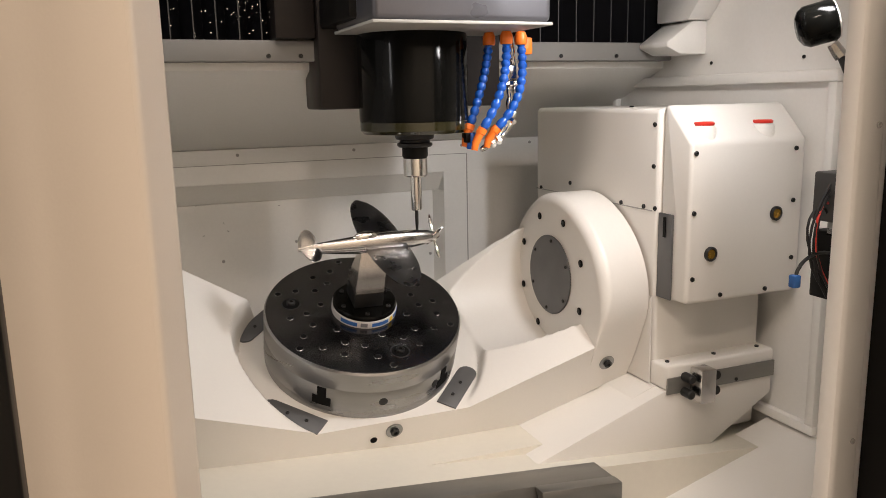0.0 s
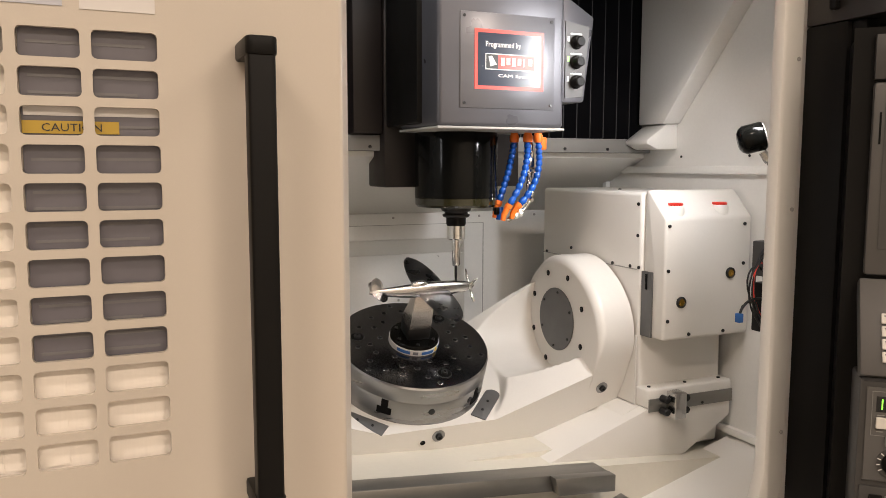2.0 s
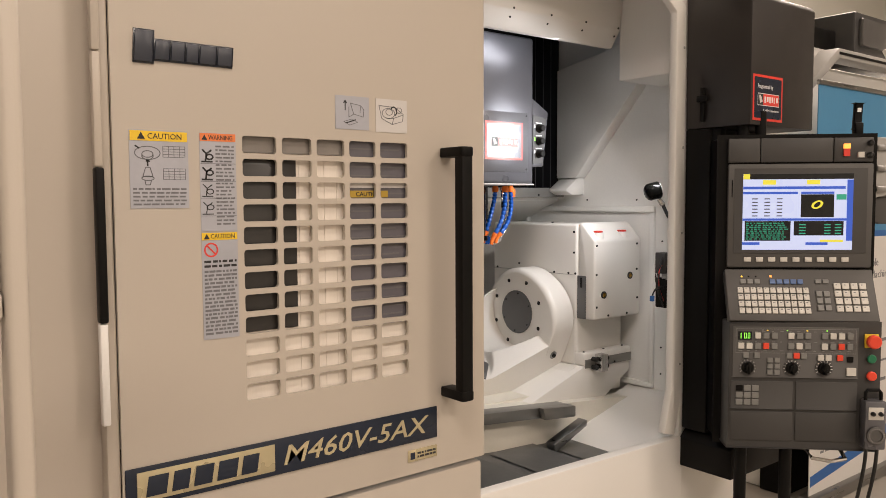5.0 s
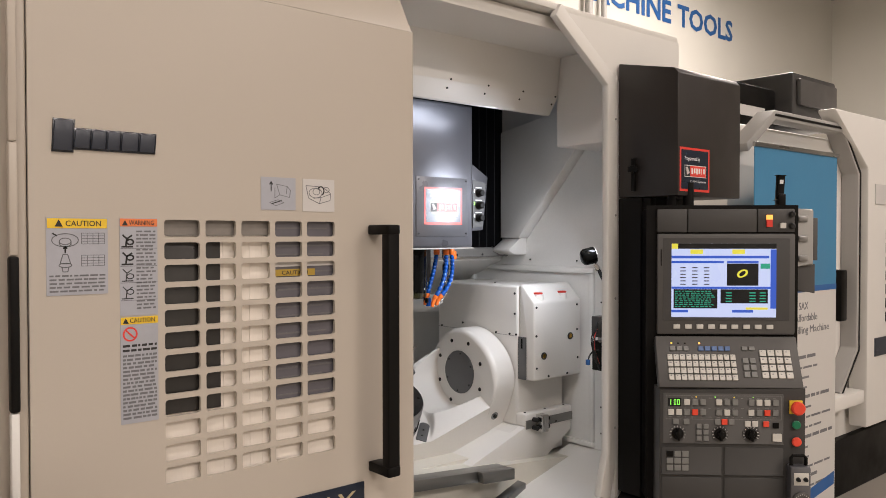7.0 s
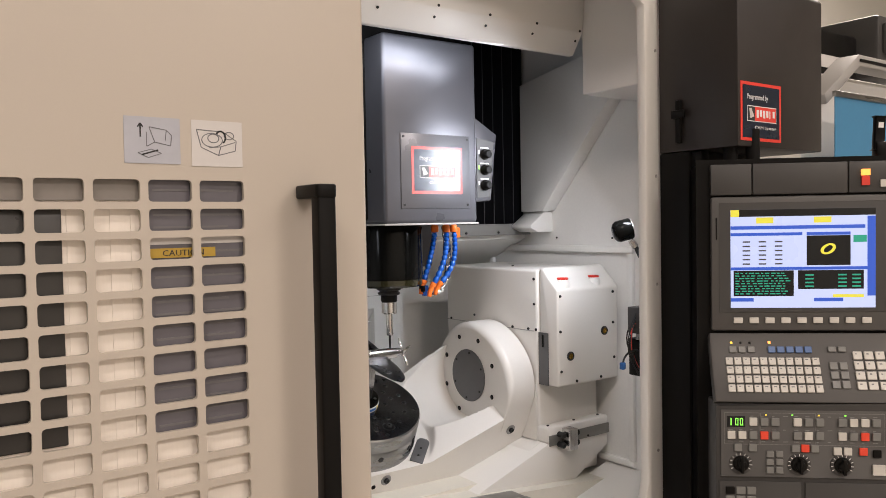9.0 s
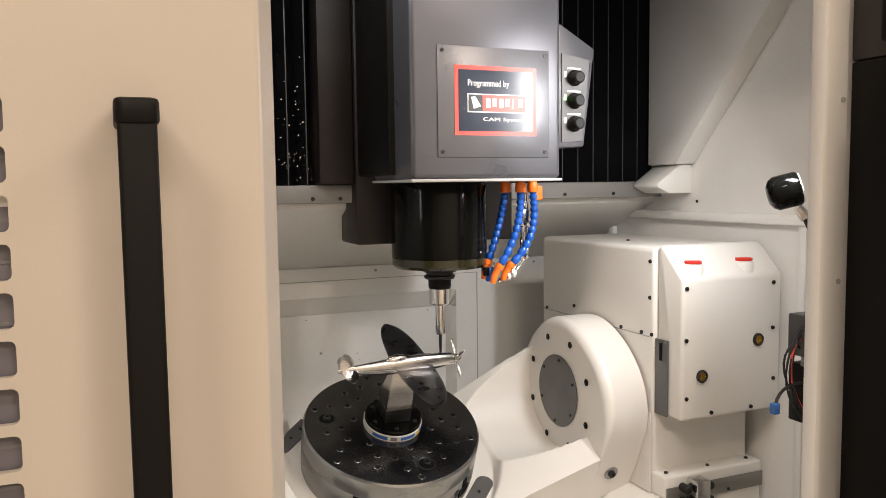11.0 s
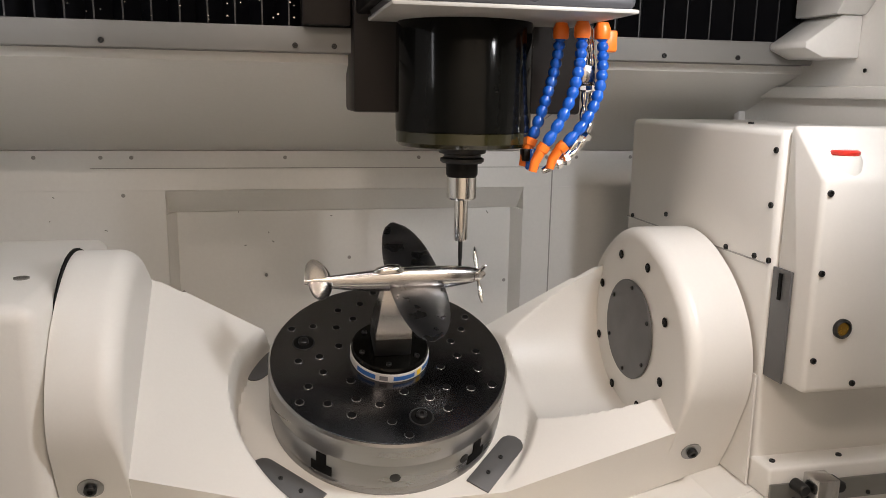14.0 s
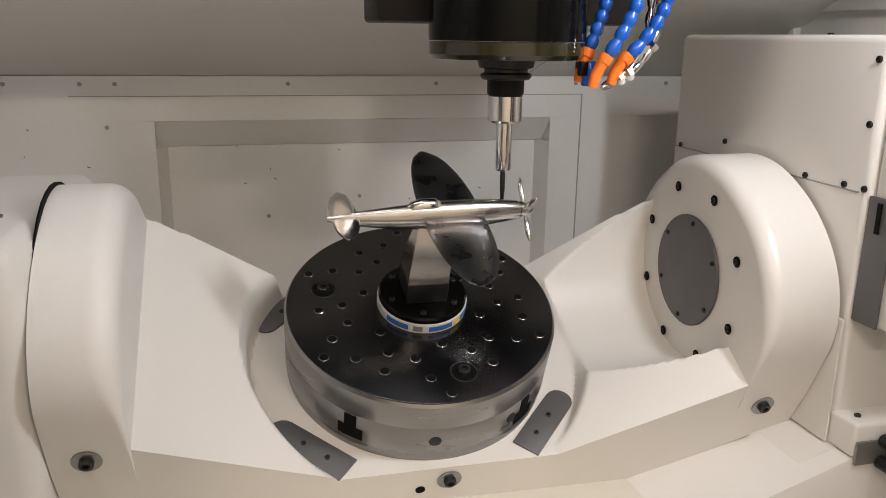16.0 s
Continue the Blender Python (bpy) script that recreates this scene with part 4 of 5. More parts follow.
def cradle_body():
    bm = BM()
    x0, x1, y0, y1 = -0.385, 0.452, -0.197, 0.150
    NX, NY = 210, 92
    low = [(-0.385, 0.925), (-0.30, 0.840), (-0.235, 0.766), (0.185, 0.771), (0.36, 0.850), (0.452, 0.890)]

    def lerp_line(x):
        for (a, za), (b, zb) in zip(low, low[1:]):
            if x <= b:
                return za + (zb - za) * (x - a) / (b - a)
        return low[-1][1]

    def roof(y):
        return AZ - 0.002 + 0.115 * math.sqrt(max(0.0, 1 - (y / (0.196 if y < 0 else 0.150)) ** 2))

    def top(x, y):
        # two ramps rise from the table to the hubs, a little higher at the back
        u = (x - 0.165) / 0.240 if x > 0 else (-0.115 - x) / 0.230
        if u <= 0:
            return 0.896
        z = 0.896 + u * 0.130 + u * (y + 0.02) * 0.20
        # a bore round the tilting axis hollows the ramp before the disc
        rad = 0.138
        if x > 0 and abs(y) < rad:
            scoop = AZ - math.sqrt(rad * rad - y * y) + 0.006
            z = min(z, scoop)
        z = min(z, roof(y))
        # a round wall leaves the table free to turn
        f = max(0.0, min(1.0, (math.hypot(x - 0.012, y) - 0.233) / 0.012))
        return 0.896 + (max(0.896, z) - 0.896) * f * f * (3 - 2 * f)
    xs = [x0 + (x1 - x0) * i / NX for i in range(NX + 1)]
    ys = [y0 + (y1 - y0) * j / NY for j in range(NY + 1)]
    T = [[bm.verts.new((x, y, top(x, y))) for y in ys] for x in xs]
    B = [[bm.verts.new((x, y, lerp_line(x))) for y in (y0, y1)] for x in xs]
    for i in range(NX):
        for j in range(NY):
            bm.faces.new((T[i][j], T[i + 1][j], T[i + 1][j + 1], T[i][j + 1]))
        bm.faces.new((T[i][0], B[i][0], B[i + 1][0], T[i + 1][0]))
        bm.faces.new((T[i][NY], T[i + 1][NY], B[i + 1][1], B[i][1]))
        bm.faces.new((B[i][0], B[i][1], B[i + 1][1], B[i + 1][0]))
    bm.faces.new([T[0][j] for j in range(NY + 1)] + [B[0][1], B[0][0]])
    bm.faces.new([T[NX][j] for j in range(NY, -1, -1)] + [B[NX][0], B[NX][1]])
    return bm


body = part(cradle_body(), "cradle_casting", CAST, cradle, smooth=40)


def hub(outer, inner, front, back, top, zlow, soft):
    """Round-topped hub whose inner upper rim is a wide quarter round."""
    pts = []
    for k in range(45):
        a = radians(180 * k / 44)
        c = math.cos(a)
        pts.append(((back if c > 0 else front) * c, AZ + 0.006 + (top - 0.006) * math.sin(a) ** 0.94, 0.3 + 0.7 * min(1.0, math.sin(a) / 0.45)))
    pts += [(-front, 1.012, 0.2), (-front, 0.990, 0.1), (-front, 0.965, 0.0), (-front + 0.007, zlow, 0.0), (back - 0.006, zlow, 0.0), (back, 0.965, 0.0), (back, 0.990, 0.1), (back, 1.012, 0.2)]
    way = 1 if outer > inner else -1
    rings = [(outer, 0.0)]
    for k in range(9):
        p = radians(90 * k / 8)
        rings.append((inner + way * soft * (1 - math.sin(p)), soft * (1 - math.cos(p))))
    bm = BM()
    rows = []
    for x, inset in rings:
        row = []
        for y, z, w in pts:
            d = math.hypot(y, z - AZ)
            f = 1 - inset * w / d
            row.append(bm.verts.new((x if x == outer else inner + (x - inner) * w, y * f, AZ + (z - AZ) * f)))
        rows.append(row)
    n = len(pts)
    for r0, r1 in zip(rows, rows[1:]):
        for i in range(n):
            bm.faces.new((r0[i], r0[(i + 1) % n], r1[(i + 1) % n], r1[i]))
    bm.faces.new(rows[0])
    bm.faces.new(rows[-1][::-1])
    bmesh.ops.recalc_face_normals(bm, faces=bm.faces)
    return bm


rh = part(hub(0.509, 0.4110, 0.1985, 0.166, 0.166, 0.885, 0.022), "hub", CAST, cradle, smooth=40)
lh = part(hub(-0.432, -0.3480, 0.2000, 0.152, 0.148, 0.90, 0.030), "hub", CAST, cradle, smooth=40)
disc = part(lathe(BM(), [(0.082, 0), (0.082, -0.002), (0.081, -0.003)], (0.4095, 0, AZ), "x", 56), "flange_disc", GREYPLATE, cradle, "dark grey round cover disc")
for k in range(8):
    a = radians(45 * k + 2)
    q = (0.4095, 0.1245 * math.cos(a), AZ + 0.1245 * math.sin(a))
    part(lathe(BM(), [(0.0075, 0.0), (0.0075, -0.0008)], q, "x", 14), "counterbore", HOLE, cradle)
    put(SCREW, "screw", q, (-1, 0, 0), cradle)
for k in range(6):
    a = radians(15 + 60 * k)
    put(SCREWS, "screw", (0.4065, 0.072 * math.cos(a), AZ + 0.072 * math.sin(a)), (-1, 0, 0), disc)
for x, y, z in ((0.447, -0.1985, 0.952), (-0.393, -0.2005, 0.985), (0.021, -0.1975, 0.872)):
    part(lathe(BM(), [(0.016, 0.0), (0.016, -0.0015), (0.012, -0.002)], (x, y, z), "y", 20), "screw_seat", STEEL, cradle)
    put(BIGSCREW, "cap_screw", (x, y - 0.002, z), (0, -1, 0), cradle)
for x, z in ((-0.408, 1.075), (-0.016, 0.857)):
    part(lathe(BM(), [(0.0065, 0.004), (0.0065, -0.0006)], (x, -0.1975 if z < 0.95 else -0.187, z), "y", 14), "plug", HOLE, cradle)
# black disc paints the shade in the gap behind the hub
part(lathe(BM(), [(0.155, -0.4345), (0.155, -0.4322)], (0, 0, AZ), "x", 40), "hub_gap_shade", HOLE, cradle)


def slotted_plate(cx, cy, rot):
    bm = BM()
    pts = []
    for k in range(9):
        a = radians(-90 + 180 * k / 8)
        pts.append((0.052 + 0.019 * math.cos(a), 0.019 * math.sin(a)))
    pts += [(-0.052, 0.019), (-0.052, -0.019)]
    prism(bm, pts, "z", 0, 0.003, 0.0008)
    bm.transform(pose(cx, cy, 0.8962, 0, 0, rot))
    ob = part(bm, "pad_plate", GREYPLATE, cradle)
    for s in (-0.02, 0.018):
        q = pose(cx, cy, 0, 0, 0, rot) @ Vector((s, 0, 0))
        put(SCREWS, "screw", (q.x, q.y, 0.8993), (0, 0, 1), ob)


slotted_plate(0.160, -0.146, 46)
slotted_plate(-0.146, -0.150, 137)
slotted_plate(0.155, 0.140, -45)
slotted_plate(-0.160, 0.130, 225)

# ---------------------------------------------------------------- rotary table, chuck and workpiece
TX = 0.012
table = empty("rotary_table", "round turned steel rotary table with dark drilled top", "machine table", (TX, 0, 0.8810))
part(lathe(BM(), [(0.172, 0.8805), (0.184, 0.8830), (0.184, 0.9090), (0.1835, 0.9100), (0.1835, 0.9115), (0.1855, 0.9130), (0.1855, 0.9550), (0.185, 0.9560), (0.185, 0.9575), (0.1858, 0.9590), (0.1858, 0.9950), (0.183, 0.9985)], (TX, 0, 0), "z", 96), "table_body", STEEL, table)
part(lathe(BM(), [(0.1828, 0.9978), (0.1822, 0.9998), (0.1815, 1.0000)], (TX, 0, 0), "z", 96), "table_top", STEELDK, table, "dark ground steel top")
bm = BM()
lathe(bm, [(0.0074, 0), (0.0066, 0.0007), (0.0056, 0.0007), (0.0050, 0.0002)], (0, 0, 0), "z", 14)
RIM = bpy.data.meshes.new("hole_rim")
bmesh.ops.recalc_face_normals(bm, faces=bm.faces)
bm.to_mesh(RIM), bm.free()
RIM.materials.append(RIMSTEEL)
# low black disc, the shade of a drilled hole put into its colour
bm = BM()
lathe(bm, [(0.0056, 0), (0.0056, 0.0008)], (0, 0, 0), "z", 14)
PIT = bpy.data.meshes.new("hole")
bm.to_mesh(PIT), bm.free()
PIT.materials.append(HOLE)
spots = []
for k in range(6):
    a0 = 60 * k + 10
    spots += [(0.082, a0 + 28), (0.108, a0 + 5), (0.108, a0 + 46), (0.140, a0 + 14), (0.140, a0 + 33), (0.140, a0 + 50), (0.167, a0 + 22)]
for r, a in spots:
    q = (TX + r * math.cos(radians(a)), r * math.sin(radians(a)), 0.9999)
    put(RIM, "hole_rim", q, (0, 0, 1), table)
    put(PIT, "hole_shade", q, (0, 0, 1), table)
for a in (-78, 42, 162):
    c = (TX + 0.137 * math.cos(radians(a)), 0.137 * math.sin(radians(a)), 1.0000)
    part(lathe(BM(), [(0.0185, -0.0005), (0.0175, 0.0008), (0.0165, 0.0003)], c, "z", 28), "counterbore", BOLT, table)
    # black disc stands for the shade inside the counterbore
    part(lathe(BM(), [(0.0155, 0.0), (0.0155, 0.0009)], c, "z", 24), "counterbore_shade", HOLE, table)
    put(BIGSCREW, "cap_screw", (c[0], c[1], 1.0008), (0, 0, 1), table)
for a in (-128, -52, 38, 128, -90):
    m = pose(TX, 0, 0, 0, 0, a)
    if a == -90:
        for s in (-4, 30):
            mm = pose(TX, 0, 0, 0, 0, a + s)
            bm = lathe(BM(), [(0.008, 0.184), (0.008, 0.1863), (0.006, 0.1868)], (0, 0, 0.9350), "x", 16)
            bm.transform(mm)
            part(bm, "side_screw", BOLT, table)
        continue
    # black block just proud of the rim, painting the dark of a slot
    bm = BM()
    outline = [(-5.4, 0.916), (-2.7, 0.916), (0.0, 0.916), (2.7, 0.916), (5.4, 0.916), (5.4, 0.934), (2.6, 0.934), (2.6, 0.955), (0.0, 0.955), (-2.6, 0.955), (-2.6, 0.934), (-5.4, 0.934)]
    rims = [[bm.verts.new((r * math.cos(radians(t)), r * math.sin(radians(t)), z)) for t, z in outline] for r in (0.180, 0.1866)]
    bm.faces.new(rims[0][::-1]), bm.faces.new(rims[1])
    for k in range(12):
        bm.faces.new((rims[0][k], rims[0][(k + 1) % 12], rims[1][(k + 1) % 12], rims[1][k]))
    bm.transform(m)
    part(bm, "t_slot_shade", HOLE, table)

chuck = empty("workholding_chuck", "round black chuck with white and blue printed band", "chuck", (TX, 0, 1.0000))
part(lathe(BM(), [(0.0605, 1.0002), (0.0612, 1.0020), (0.0612, 1.0150), (0.0605, 1.0155)], (TX, 0, 0), "z", 64), "printed_band", PAPER, chuck, "white printed band")
for a0, a1, z0, z1, mt in ((-150, -118, 1.0040, 1.0120, BLUEINK), (-112, -100, 1.0040, 1.0120, INKGREY), (-92, -60, 1.0040, 1.0115, BLUEINK), (-55, -48, 1.0030, 1.0130, YELLOW), (-44, -12, 1.0050, 1.0120, BLUEINK), (-5, 40, 1.0050, 1.0110, INKGREY)):
    bm = BM()
    n = 6
    for k in range(n):
        p, q = radians(a0 + (a1 - a0) * k / n), radians(a0 + (a1 - a0) * (k + 1) / n)
        prism(bm, [(TX + r * math.cos(t), r * math.sin(t)) for r, t in ((0.0608, p), (0.0617, p), (0.0617, q), (0.0608, q))], "z", z0, z1)
    part(bm, "band_print", mt, chuck)
part(lathe(BM(), [(0.0600, 1.0157), (0.0600, 1.0210), (0.0575, 1.0240), (0.040, 1.0242)], (TX, 0, 0), "z", 56), "chuck_body", GLOSS, chuck)
for k in range(6):
    a = radians(20 + 60 * k)
    put(SCREW, "screw", (TX + 0.048 * math.cos(a), 0.048 * math.sin(a), 1.0242), (0, 0, 1), chuck)

plane = empty("model_airplane", "small bare machined aluminium fighter airplane on its stock block", "model airplane", (TX, 0, 1.0244))
FZ, PX = 1.147, 0.012
part(box(BM(), PX - 0.028, PX + 0.028, -0.028, 0.028, 1.0245, 1.056, 0.002), "stock_block", BOLT, plane, "dark square stock block")
bm = BM()
lo = [(PX - 0.027, -0.027, 1.0562), (PX + 0.027, -0.027, 1.0562), (PX + 0.027, 0.027, 1.0562), (PX - 0.027, 0.027, 1.0562)]
md = [(PX - 0.027, -0.027, 1.068), (PX + 0.027, -0.027, 1.068), (PX + 0.027, 0.027, 1.068), (PX - 0.027, 0.027, 1.068)]
hi = [(PX - 0.016, -0.008, 1.134), (PX + 0.034, -0.008, 1.134), (PX + 0.034, 0.008, 1.134), (PX - 0.016, 0.008, 1.134)]
R3 = [[bm.verts.new(p) for p in ring] for ring in (lo, md, hi)]
for a, b in zip(R3, R3[1:]):
    for k in range(4):
        bm.faces.new((a[k], a[(k + 1) % 4], b[(k + 1) % 4], b[k]))
bm.faces.new(R3[0][::-1]), bm.faces.new(R3[2])
part(bm, "pedestal", SILVER, plane)
PM = pose(PX, 0, FZ, 0, 0, 2)


def fuselage():
    bm = BM()
    prof = [(-0.131, 0.002, 0.0035, 0.004), (-0.115, 0.0045, 0.0075, 0.003), (-0.08, 0.008, 0.012, 0.001), (-0.04, 0.0115, 0.0165, 0.0), (0.0, 0.0135, 0.0195, 0.0), (0.04, 0.0145, 0.0195, 0.0), (0.08, 0.0138, 0.0175, 0.0005), (0.112, 0.0118, 0.0135, 0.001), (0.118, 0.0105, 0.0115, 0.001)]
    rings = []
    for x, w, h, dz in prof:
        rings.append([bm.verts.new((x, w * math.cos(2 * math.pi * k / 24), dz + h * math.sin(2 * math.pi * k / 24))) for k in range(24)])
    for a, b in zip(rings, rings[1:]):
        for k in range(24):
            bm.faces.new((a[k], a[(k + 1) % 24], b[(k + 1) % 24], b[k]))
    bm.faces.new(rings[0][::-1]), bm.faces.new(rings[-1])
    return bm


def aerofoil(half, chord, thick, x0, z0, dihedral, sweep, side):
    """An elliptical wing from the root outwards along y."""
    bm = BM()
    n = 14
    rings = []
    for i in range(n + 1):
        s = i / n
        f = math.sqrt(max(0.0, 1 - (s * 0.995) ** 2.2))
        c, y = max(0.004, chord * f), side * half * s
        t = thick * (0.3 + 0.7 * f) * (1 - 0.6 * s)
        xc = x0 + sweep * s
        sec = []
        for k in range(16):
            a = 2 * math.pi * k / 16
            sec.append(bm.verts.new((xc + c * (0.5 * math.cos(a) + 0.08), y, z0 + dihedral * s * half + t * math.sin(a))))
        rings.append(sec)
    for a, b in zip(rings, rings[1:]):
        for k in range(16):
            bm.faces.new((a[k], a[(k + 1) % 16], b[(k + 1) % 16], b[k]))
    bm.faces.new(rings[0][::-1]), bm.faces.new(rings[-1])
    return bm


def on_plane(bm, name, mat, label=""):
    bm.transform(PM)
    return part(bm, name, mat, plane, label, 45)


on_plane(fuselage(), "fuselage", SILVER)
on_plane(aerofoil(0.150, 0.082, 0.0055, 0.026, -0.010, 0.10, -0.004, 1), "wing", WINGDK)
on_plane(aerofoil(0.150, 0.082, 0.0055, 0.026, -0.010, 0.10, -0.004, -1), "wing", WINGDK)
on_plane(aerofoil(0.046, 0.034, 0.0022, -0.112, 0.005, 0.0, 0, 1), "tailplane", SILVER)
on_plane(aerofoil(0.046, 0.034, 0.0022, -0.112, 0.005, 0.0, 0, -1), "tailplane", SILVER)
bm = aerofoil(0.038, 0.034, 0.0022, -0.116, 0.0, 0.0, -0.004, 1)
bm.transform(pose(0, 0, 0.004, 90, 0, 0))
on_plane(bm, "tail_fin", SILVER)
bm = BM()
rings = []
for x, w, h in ((-0.032, 0.002, 0.001), (-0.026, 0.007, 0.006), (-0.012, 0.0085, 0.010), (0.004, 0.008, 0.009), (0.012, 0.006, 0.003), (0.014, 0.002, 0.0005)):
    rings.append([bm.verts.new((x, w * math.cos(math.pi * k / 10), 0.016 + h * math.sin(math.pi * k / 10))) for k in range(11)])
for a, b in zip(rings, rings[1:]):
    for k in range(10):
        bm.faces.new((a[k], a[k + 1], b[k + 1], b[k]))
on_plane(bm, "cockpit_canopy", CHROME)
on_plane(lathe(BM(), [(0.0112, 0.1185), (0.0105, 0.124), (0.0075, 0.132), (0.0035, 0.137), (0.001, 0.139)], (0, 0, 0.001), "x", 20), "spinner", CHROME)
for k in range(4):
    bm = BM()
    tube(bm, [(0.126, 0, 0.008), (0.126, 0, 0.018), (0.126, 0, 0.030), (0.127, 0, 0.040), (0.127, 0, 0.044)], [0.0018, 0.0032, 0.0036, 0.0024, 0.0006], 8)
    bm.transform(Matrix.Translation((0, 0, 0.001)) @ pose(0, 0, 0, 38 + 90 * k))
    on_plane(bm, "propeller_blade", CHROME)

# the tilting group leans towards the door
TILT = Matrix.Translation((0, 0, AZ)) @ pose(0, 0, 0, 22) @ Matrix.Translation((0, 0, -AZ))
for thing in (cradle, table, chuck, plane):
    thing.matrix_basis = TILT @ Matrix.Translation(thing.location)

# ---------------------------------------------------------------- small things on the frame post
gauge = empty("work_gauge", "round black gauge with pale glass face on a swan-neck", "gauge", (0.50, -0.56, 1.42))
GM = look((0.513, -0.545, 1.488), (0.85, -0.80, 1.60)) @ pose(0, 0, 0, 180)
bm = lathe(BM(), [(0.020, -0.046), (0.030, -0.040), (0.036, -0.030), (0.036, 0.012), (0.034, 0.016)], (0, 0, 0), "z", 32)
bm.transform(GM)
part(bm, "gauge_body", GLOSS, gauge)
bm = lathe(BM(), [(0.032, 0.0162), (0.032, 0.019), (0.029, 0.020)], (0, 0, 0), "z", 32)
bm.transform(GM)
part(bm, "gauge_glass", PAPER, gauge, "pale glass face")
part(tube(BM(), [(0.528, -0.55, 1.452), (0.538, -0.555, 1.437), (0.542, -0.56, 1.428)], [0.010, 0.012, 0.012], 8), "fitting", CHROME, gauge)
part(tube(BM(), bezier((0.542, -0.56, 1.428), (0.555, -0.57, 1.39), (0.56, -0.58, 1.36), (0.562, -0.66, 1.30), 10), 0.0075, 10), "gauge_hose", RUBBER, gauge)
gauge.matrix_basis = Matrix.Translation(Vector(gauge.location) + Vector((0.022, 0.008, 0.012))) @ Matrix.Scale(0.8, 4)
wires = empty("sensor_wiring", "black sensor block with bundled black and red wires", "wiring", (0.52, -0.58, 1.05))
part(box(BM(), 0.500, 0.545, -0.60, -0.555, 1.04, 1.14, 0.003), "sensor_block", BLACK, wires)
part(box(BM(), 0.490, 0.535, -0.60, -0.56, 1.155, 1.225, 0.003), "sensor_block", PANELGREY, wires)
part(box(BM(), 0.500, 0.545, -0.60, -0.58, 1.135, 1.160), "bracket", STEEL, wires)
for k, (mt, dx, dz) in enumerate(((RUBBER, -0.07, -0.12), (RUBBER, -0.055, -0.14), (RUBBER, -0.045, -0.10), (REDINK, -0.05, -0.09), (RUBBER, -0.08, -0.09))):
    p = bezier((0.500 - 0.002 * k, -0.585, 1.215 - 0.012 * k), (0.49 + dx * 0.3, -0.60, 1.20), (0.47 + dx, -0.605, 1.12 + 0.01 * k), (0.498, -0.59, 1.10 + dz * 0.4), 10)
    part(tube(BM(), p, 0.0018, 6), "wire", mt, wires)
part(tube(BM(), bezier((0.497, -0.59, 1.11), (0.46, -0.6, 1.12), (0.43, -0.60, 1.11), (0.425, -0.60, 1.085), 8), 0.0026, 6), "wire", RUBBER, wires)
part(box(BM(), 0.418, 0.430, -0.606, -0.594, 1.070, 1.088, 0.002), "connector", BLUEINK, wires)
wires.matrix_basis = Matrix.Translation(Vector(wires.location) + Vector((0.040, 0.018, 0.055)))
cable = tagged(part(tube(BM(), bezier((0.53, -0.60, 2.0), (0.50, -0.60, 1.8), (0.535, -0.60, 1.62), (0.545, -0.60, 1.35), 14), 0.004, 8), "hanging_cable", WHITE), "thin white cable hanging inside the frame post", "cable")
for z in (0.93, 1.35, 1.62, 1.93):
    put(RIVET, "post_plug", (0.489, -0.6733, z), (0, -1, 0), enclosure)

# ---------------------------------------------------------------- canopy, column and control pendant
canopy = empty("pendant_canopy", "dark brown sheet-metal box over the control pendant", "machine cover", (0.68, -0.8, 1.676))
part(prism(BM(), [(-0.8945, 1.676), (-0.8945, 2.050), (-0.880, 2.066), (-0.6735, 2.11), (-0.6735, 1.676)], "x", 0.503, 0.867, 0.004), "canopy_box", CANOPY, canopy)
logo_label(0.512, 1.690, 0.165, 0.135, -0.8946, canopy)
part(box(BM(), 0.490, 0.5028, -0.745, -0.730, 1.695, 1.800, 0.004), "latch", BLACK, canopy)
part(box(BM(), 0.484, 0.492, -0.760, -0.722, 1.755, 1.775, 0.003), "latch", BLACK, canopy)
col = empty("pendant_column", "black sheet-metal column behind the control pendant", "machine cover", (0.6, -0.75, 0.7))
part(box(BM(), 0.5035, 0.80, -0.760, -0.6735, 0.72, 1.675, 0.004), "column", BLACK, col)
part(box(BM(), 0.512, 0.545, -0.790, -0.7605, 0.74, 1.675, 0.004), "column_rib", BLACK, col)
part(prism(BM(), [(0.490, 0.60), (0.80, 0.60), (0.80, 0.715), (0.52, 0.715), (0.490, 0.69)], "y", -0.86, -0.6735, 0.004), "foot", BLACK, col)
for z in (0.85, 1.35, 1.62):
    put(SCREWS, "screw", (0.5255, -0.7902, z), (0, -1, 0), col)

pend = empty("control_pendant", "dark grey machine control pendant with lit screen and keyboard", "control panel", (0.6, -0.95, 0.72))
PD = facing(0.441, -0.836, 1.638, -43.2)


def pp(name, x0, x1, y0, y1, z0, z1, mat, parent=None, r=0.0, label="", m=None):
    return part(box(BM(), x0, x1, y0, y1, z0, z1, r, 2, m or PD), name, mat, parent or pend, label)


W = 0.436
pp("rear_housing", 0.0, W, -0.905, 0.0, -0.11, -0.002, BLACK, r=0.008)
part(tube(BM(), [PD @ Vector((0.08, 0.0, -0.05)), PD @ Vector((0.08, 0.08, -0.05))], 0.016, 12), "support_rod", BLACK, pend)
part(tube(BM(), [PD @ Vector((0.13, 0.0, -0.05)), PD @ Vector((0.13, 0.08, -0.05))], 0.016, 12), "support_rod", BLACK, pend)
pp("top_strip", 0.022, 0.112, -0.074, -0.004, -0.002, 0.010, PANELGREY, r=0.003)
pp("top_strip", 0.114, 0.318, -0.074, -0.004, -0.002, 0.010, PANELGREY, r=0.003)
